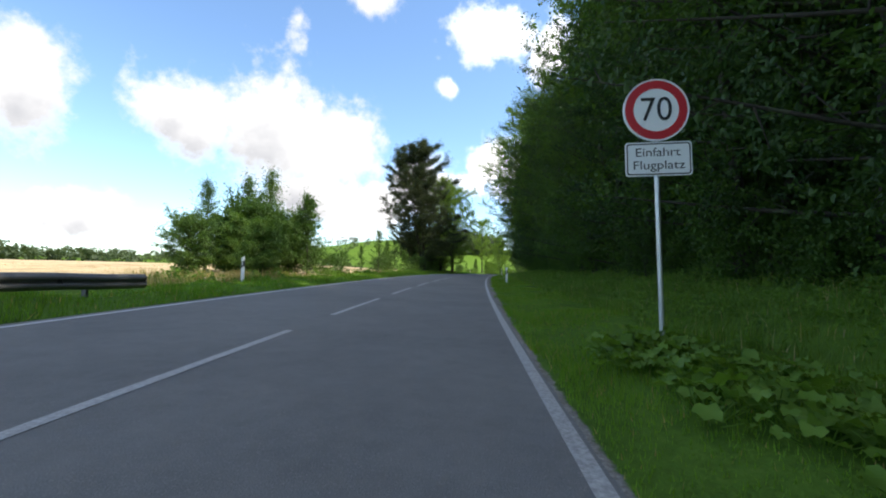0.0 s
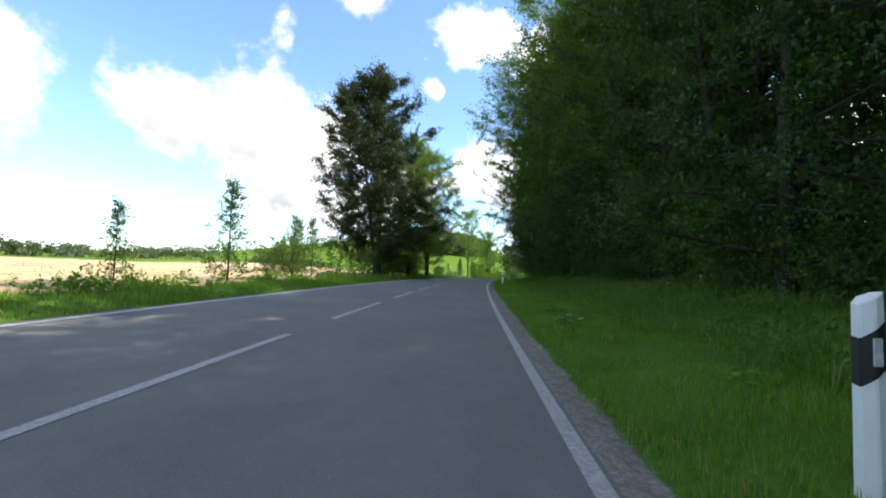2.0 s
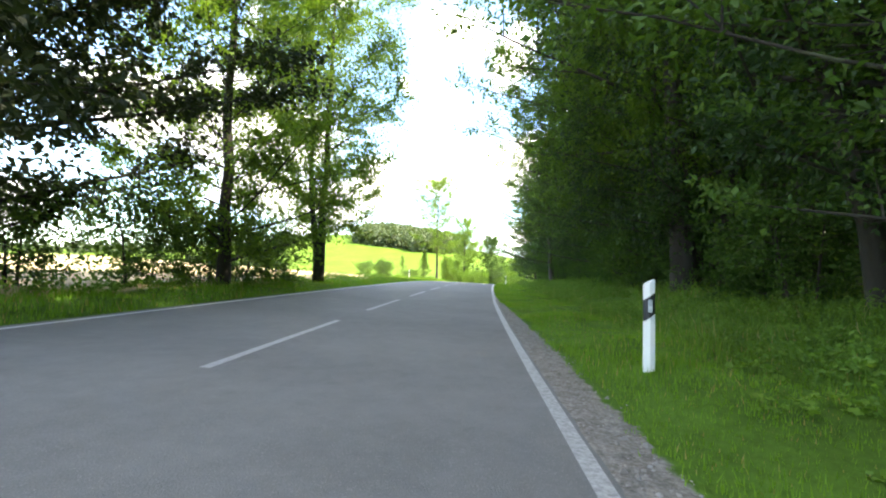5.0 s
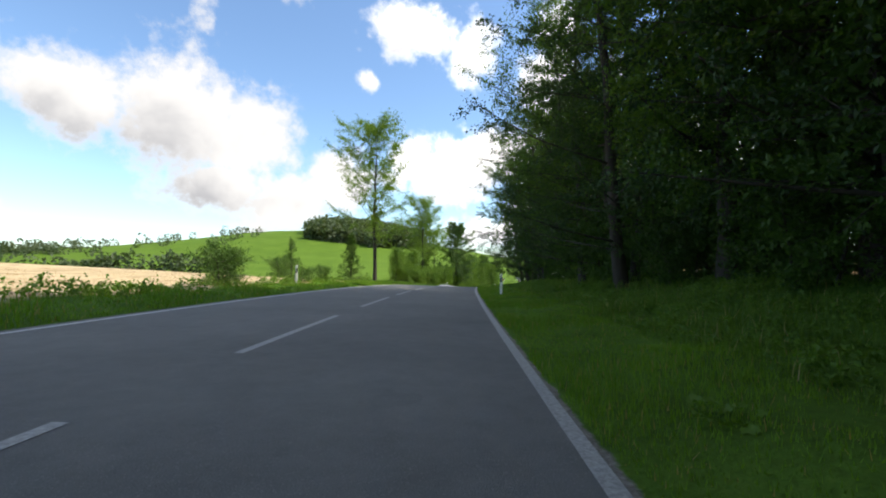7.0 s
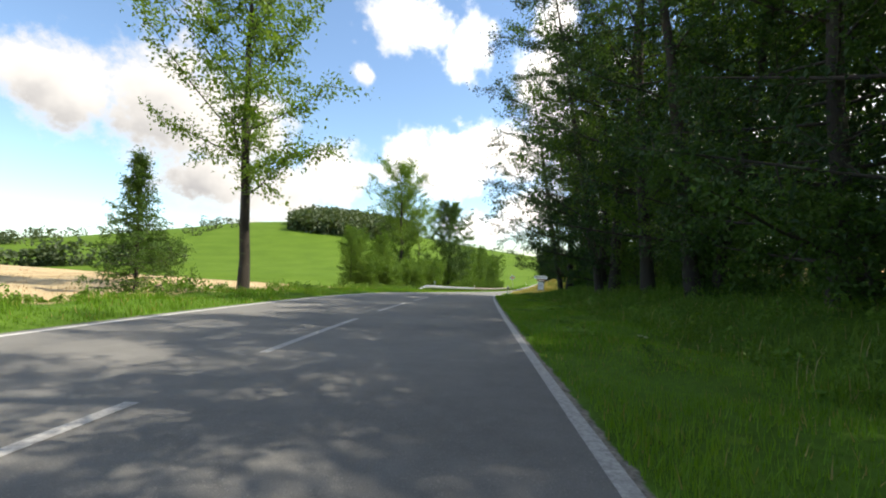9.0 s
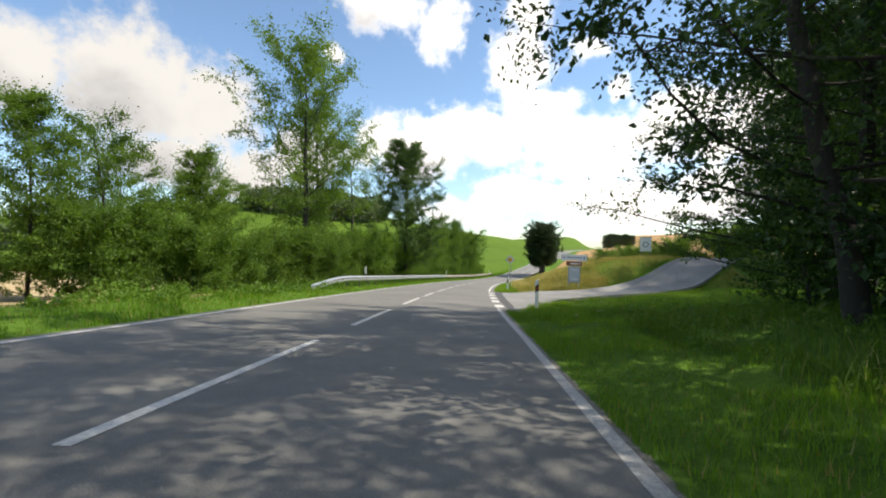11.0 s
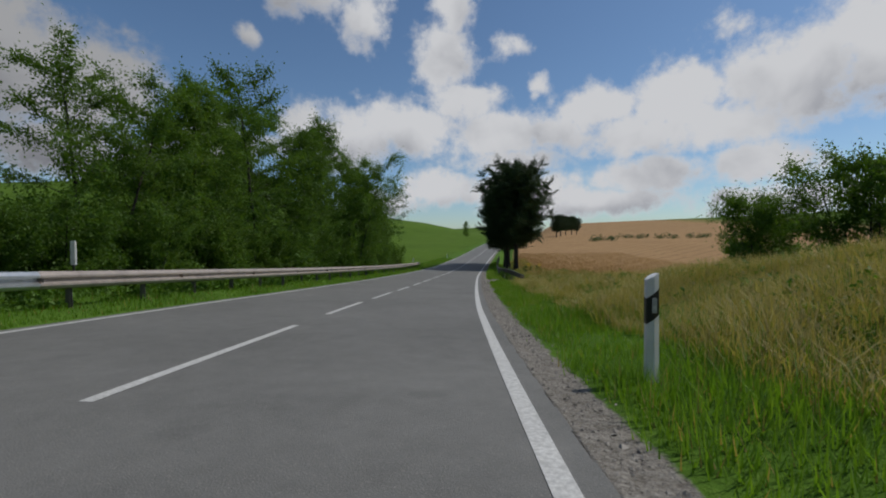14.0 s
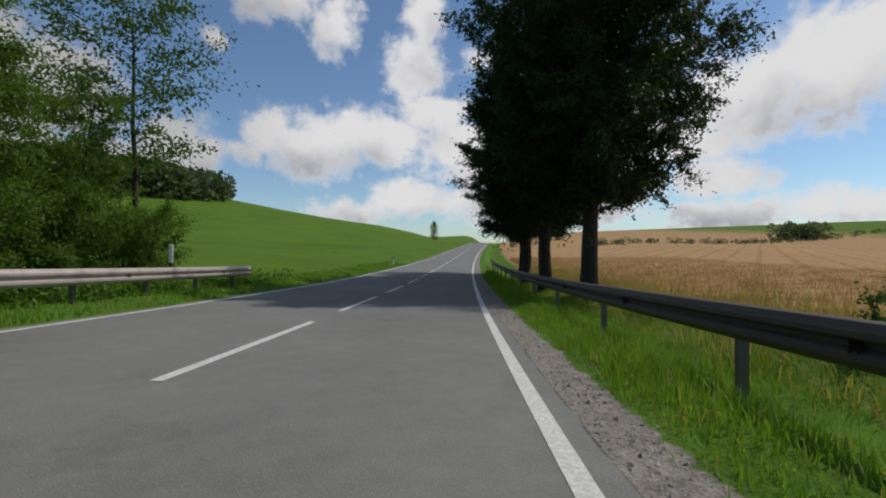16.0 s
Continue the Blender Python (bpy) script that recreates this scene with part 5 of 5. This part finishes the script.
right_near = clear_of_gravel(right_near)
blades("verge_grass", "bright green verge grass along the road edge", right_near, 0.12, M_GRASS, 1, wide=0.0065, bent=False)
edge_grass = patchy(scatter(grng, 120000, -1, 156, 2.4, 8.6, near=1.25))
blades("wood_edge_grass", "tall shaded grass and herbs before the wood", edge_grass, 0.34, M_SHADEGRASS, 2, wide=0.006, lean=0.6)
right_late = off_side_road(patchy(scatter(grng, 200000, 158, 275, 0.3, 2.9, near=1.15), keep=0.88))
right_late = clear_of_gravel(right_late)
o, s = right_late[:, 1] - edge(right_late[:, 0]), right_late[:, 0]
right_late = right_late[o > 2.2 * smooth(226.5, 228.5, s) * (1 - smooth(231, 233, s))]
blades("verge_grass", "fresh green grass along the gravel shoulder", right_late, 0.22, M_GRASS, 3, wide=0.007, lean=0.5, bent=False)
under_rail = patchy(scatter(grng, 70000, 233, 280, 0.95, 4.8))
blades("rail_grass", "long green grass under the guardrail", under_rail, 0.30, M_GRASS, 4, wide=0.0045, lean=0.6)
left_near = patchy(scatter(grng, 150000, -4, 290, 0.3, 2.9, left=True, near=1.1), keep=0.85)
blades("verge_grass", "green grass of the opposite verge", left_near, 0.19, M_GRASS, 5, wide=0.012, bent=False)
tall_left = patchy(scatter(grng, 9000, 4, 160, 2.3, 3.3, left=True), keep=0.35)
blades("tall_grass", "tall mixed grass behind the opposite verge", tall_left, 0.30, M_SHADEGRASS, 6, wide=0.01, bent=False)
dry_left = patchy(scatter(grng, 5000, 12, 24, 2.8, 6.0, left=True))
blades("dry_grass", "dry brown grass clump behind the verge", dry_left, 0.45, M_DRY, 7, wide=0.008)
bank_grass = off_side_road(np.concatenate([scatter(grng, 130000, 172, 224, 1.9, 8.0), scatter(grng, 40000, 172, 238, 6.0, 22.0)]), 0.7)
blades("bank_grass", "tall sun-dried grass covering the bank", bank_grass, 0.44, M_BANK, 8, wide=0.0045, lean=0.95)
island = off_side_road(scatter(grng, 60000, 171.5, 196, 3.0, 17.0), 0.6)
blades("island_hay", "tall dry grass on the island by the side road", island, 0.5, M_BANK, 14, wide=0.006, lean=0.6, bent=False)
bank_green = off_side_road(patchy(scatter(grng, 40000, 172, 232, 1.4, 8.0), keep=0.45))
blades("bank_herbs", "green herbs among the dry bank grass", bank_green, 0.32, M_SHADEGRASS, 9, wide=0.006, lean=0.6)
fringe = scatter(grng, 90000, 169, 182, 1.0, 14.0)
fringe = fringe[on_side_road(fringe[:, 0], fringe[:, 1], 1.1) & ~on_side_road(fringe[:, 0], fringe[:, 1], 0.05)]
blades("island_grass", "short green grass round the side road's island", fringe, 0.14, M_GRASS, 12, wide=0.007, bent=False)
border = patchy(np.concatenate([scatter(grng, 26000, 216, 285, 3.4, 7.0), scatter(grng, 26000, 224, 238, 2.6, 6.6)]), keep=0.8)
border = border[(border[:, 0] > 234) | (border[:, 1] > 3.6)]
blades("field_border_grass", "mixed green and straw-coloured grass at the wheat's edge", border, 0.50, M_BANK, 15, wide=0.007, lean=0.7)
corner = off_side_road(patchy(scatter(grng, 60000, 152, 173, 1.0, 17.0, near=1.4), keep=0.9), -0.1)
sr = np.interp(corner[:, 1], [b for a, b in SIDE_R], [a for a, b in SIDE_R])
corner = corner[corner[:, 0] < sr + 0.2]
blades("corner_grass", "green grass and herbs where the side road turns off", corner, 0.24, M_GRASS, 13, wide=0.008, lean=0.6, bent=False)
wheat = scatter(grng, 130000, 228, 310, 5.2, 30, near=1.7)
blades("wheat", "ripe wheat standing in the field", wheat, 0.34, M_WHEAT, 10, wide=0.006, lean=0.3, bent=False)
stub = scatter(grng, 34000, 14, 160, 2.8, 30, left=True, near=1.5)
blades("stubble", "pale straw on the harvested field", stub, 0.12, M_WHEAT, 11, wide=0.012, lean=0.9, bent=False)


# ---- loose stones of the shoulder ----
def stones(name, label, places, size, seed):
    """Small angular stones lying on the ground."""
    rng = np.random.default_rng(seed)
    n = len(places)
    x, y = plan(places[:, 0], places[:, 1])
    c = np.stack([x, y, ground_z(places[:, 0], places[:, 1]) + rough(places[:, 0], places[:, 1])], 1)
    r = size * rng.lognormal(0, 0.45, (n, 1, 1))
    corner = np.array(((1, 0, 0), (0, 1, 0), (-1, 0, 0), (0, -1, 0), (0, 0, 0.7), (0, 0, -0.7)))
    turn = rng.uniform(0, 2 * math.pi, n)
    V = np.repeat(corner[None], n, 0) * rng.uniform(0.6, 1.3, (n, 6, 1)) + rng.normal(size=(n, 6, 3)) * 0.18
    X = V[..., 0] * np.cos(turn)[:, None] - V[..., 1] * np.sin(turn)[:, None]
    Y = V[..., 0] * np.sin(turn)[:, None] + V[..., 1] * np.cos(turn)[:, None]
    V = np.stack([X, Y, V[..., 2]], -1) * r + c[:, None] + np.array((0, 0, 0.002))
    face = np.array(((0, 1, 4), (1, 2, 4), (2, 3, 4), (3, 0, 4), (1, 0, 5), (2, 1, 5), (3, 2, 5), (0, 3, 5)))
    F = (6 * np.arange(n)[:, None, None] + face[None]).reshape(-1, 3)
    return tagged(mesh_object(name, V.reshape(-1, 3), F, M_STONE), label, "gravel", kind="stuff")


srng = np.random.default_rng(41)
loose = np.concatenate([scatter(srng, 9000, 6, 78, 0.05, 0.75), scatter(srng, 20000, 175, 264, 0.22, 1.15), scatter(srng, 2500, 226.5, 233, 0.3, 3.0)])
o = loose[:, 1] - edge(loose[:, 0])
loose = loose[(o < gravel_width(loose[:, 0]) + srng.normal(size=len(o)) * 0.08) | ((loose[:, 0] > 226.5) & (loose[:, 0] < 233))]
stones("gravel", "loose grey stones on the road's shoulder", loose, 0.011, 42)

# ---- leafy herbs ----
def herbs(name, label, places, height, mat, seed, leaf=0.07, per=16):
    """Low leafy stalks: leaves gathered round a short upright stem."""
    rng = np.random.default_rng(seed)
    n = len(places)
    s, q = places[:, 0], places[:, 1]
    x, y = plan(s, q)
    foot = np.stack([x, y, ground_z(s, q) + rough(s, q)], 1)
    h = height * rng.uniform(0.35, 1.3, n) * (0.75 + 0.45 * np.sin(s * 0.9 + 1.7 * np.sin(q * 1.1)))
    c, k = np.repeat(foot, per, 0), np.repeat(np.maximum(h, 0.08), per)
    u = rng.uniform(0.1, 1.0, n * per)
    out = unit(np.stack([rng.normal(size=n * per), rng.normal(size=n * per), np.full(n * per, 0.35)], 1))
    c = c + out * (k * 0.28 * (1.15 - u) + 0.02)[:, None]
    c[:, 2] += k * u
    return tagged(mesh_object(name, *leaf_quads(rng, c, out, leaf, 0.2, 0.34), mat), label, "herbs", kind="stuff")


def umbel(seed, height, heads):
    """A herb with flat white flower heads on thin branching stalks."""
    rng = np.random.default_rng(seed)
    ob = tagged(new("umbel_plant"), "white-flowered umbel herb standing in the verge grass", "plant", "umbel plants")
    fork = np.array((0.0, 0.0, height * 0.55))
    segs = [(np.array((0.0, 0, -0.05)), fork, 0.006, 0.005)]
    bloom = []
    for i in range(heads):
        a = i * 2.4 + rng.uniform(0, 1)
        top = np.array((math.cos(a) * 0.12 * (i > 0), math.sin(a) * 0.12 * (i > 0), height * rng.uniform(0.85, 1.0)))
        segs.append((fork, top, 0.004, 0.003))
        for k in range(14):
            b, r = rng.uniform(0, 6.28), 0.055 * math.sqrt(rng.uniform())
            tip = top + np.array((math.cos(b) * r, math.sin(b) * r, 0.03 - r * 0.15))
            segs.append((top - np.array((0, 0, 0.03)), tip, 0.0015, 0.001))
            bloom += [tip + rng.normal(size=3) * np.array((0.009, 0.009, 0.003)) for _ in range(7)]
    bloom = np.array(bloom)
    mesh_object("stalk", *tubes(segs, 4), M_SHRUB, ob)
    mesh_object("blossom", *leaf_quads(rng, bloom, np.tile((0.0, 0.0, 0.2), (len(bloom), 1)), 0.016, 0.0, 0.5), M_UMBEL, ob, "flat white flower heads")
    low = np.array((0.0, 0, height * 0.2)) + rng.normal(size=(26, 3)) * np.array((0.1, 0.1, height * 0.14))
    mesh_object("foliage", *leaf_quads(rng, low, rng.normal(size=(26, 3)), 0.09), M_SHRUB, ob)
    return ob


umbels = [umbel(1, 0.42, 3), umbel(2, 0.34, 2), umbel(3, 1.15, 4)]
umbels[0].matrix_basis = stand(54.7, 2.1, 0, 0, 0.7)
umbels[1].matrix_basis = stand(34.6, 1.85, 0, 0, 0.55)
umbels[2].matrix_basis = stand(107.2, 4.3, 0, 0, 0.9)
for i, (k, s, q) in enumerate(((1, 54.1, 2.5), (0, 55.0, 2.6), (1, 34.9, 2.0), (1, 34.2, 2.1), (1, 33.6, 1.8), (2, 49.0, 5.4), (1, 47.6, 3.1), (2, 117.6, 5.2), (2, 108.6, 5.0), (1, 119.0, 2.4), (0, 153.8, 3.4), (1, 153.0, 2.6), (1, 154.4, 4.4), (1, 22.0, 3.0), (0, 60.5, 4.2), (2, 63.0, 5.0))):
    again(umbels[k], stand(s, q, i * 77, 0, (0.85 + 0.05 * (i % 5)) * 0.6))
hrng = np.random.default_rng(123)
herbs("wood_edge_herbs", "nettles and leafy herbs before the shaded wood", patchy(scatter(hrng, 15000, -1, 156, 2.3, 8.4, near=0.8), 0.5, 0.5), 0.34, M_HERB, 31)
herbs("bank_herbs", "leafy green herbs on the dry bank", off_side_road(patchy(scatter(hrng, 2600, 174, 240, 3.0, 9.0), 0.4, 0.42), 0.3), 0.36, M_HERB, 32)
herbs("left_verge_herbs", "leafy weeds behind the opposite verge", patchy(scatter(hrng, 4500, 14, 160, 2.6, 4.6, left=True), 0.4, 0.4), 0.36, M_HERB, 33, 0.1)
herbs("hedge_foot_herbs", "leafy weeds under the guardrail at the hedge's foot", patchy(scatter(hrng, 5000, 152, 262, 1.3, 3.8, left=True), 0.4, 0.6), 0.40, M_HERB, 34, 0.1)
again(bush, stand(236.6, 3.2, 0, 0, 0.42), "small light-green bush growing behind the guardrail")

# ---- broad-leaved herbs ----
def butterbur(seed):
    """A clump of large rounded leaves on stalks."""
    rng = np.random.default_rng(seed)
    ob = tagged(new("butterbur_plant"), "clump of large light-green butterbur leaves in grass", "plant", "butterbur plants")
    segs, V, F = [], [], []
    for i in range(16):
        a, r = rng.uniform(0, 6.28), rng.uniform(0.05, 0.42)
        h = rng.uniform(0.10, 0.30) * (1.1 - r)
        top = np.array((math.cos(a) * r, math.sin(a) * r, h))
        segs.append((np.array((math.cos(a) * r * 0.3, math.sin(a) * r * 0.3, -0.03)), top, 0.006, 0.004))
        size = rng.uniform(0.05, 0.10)
        tilt = Euler((rng.normal() * 0.35, rng.normal() * 0.35, a)).to_matrix()
        b = len(V)
        V.append(top)
        m = 11
        for k in range(m):
            t = 2 * math.pi * k / m
            rr = size * (1 + 0.12 * math.sin(3 * t + i) - (0.55 if k == 0 else 0))
            V.append(top + np.array(tilt @ Vector((-math.cos(t) * rr, math.sin(t) * rr, 0.25 * size + 0.02 * math.sin(5 * t)))))
        F += [[b, b + 1 + k, b + 1 + (k + 1) % m] for k in range(m)]
    mesh_object("stalk", *tubes(segs, 5), M_BROAD, ob)
    mesh_object("foliage", np.array(V), F, M_BROAD, ob, smooth=True)
    return ob


bur = [butterbur(1), butterbur(2), butterbur(3)]
bur[0].matrix_basis = stand(4.6, 1.75)
bur[1].matrix_basis = stand(3.9, 2.1)
bur[2].matrix_basis = stand(3.3, 1.7)
brng = random.Random(5)
for i in range(44):
    s = brng.uniform(1.2, 5.6)
    again(bur[i % 3], stand(s, 1.6 + brng.uniform(0, 1.1) + 0.12 * (5.6 - s), i * 70, 0, brng.uniform(0.7, 1.15)))
for i in range(110):
    again(bur[i % 3], stand(brng.uniform(8, 150), 1.9 + brng.uniform(0, 4.5), i * 50, -0.04, brng.uniform(0.4, 0.8)))
for i in range(36):
    again(bur[i % 3], stand(brng.uniform(180, 262), 3.0 + brng.uniform(0, 3.5), i * 50, -0.02, brng.uniform(0.5, 0.9)))
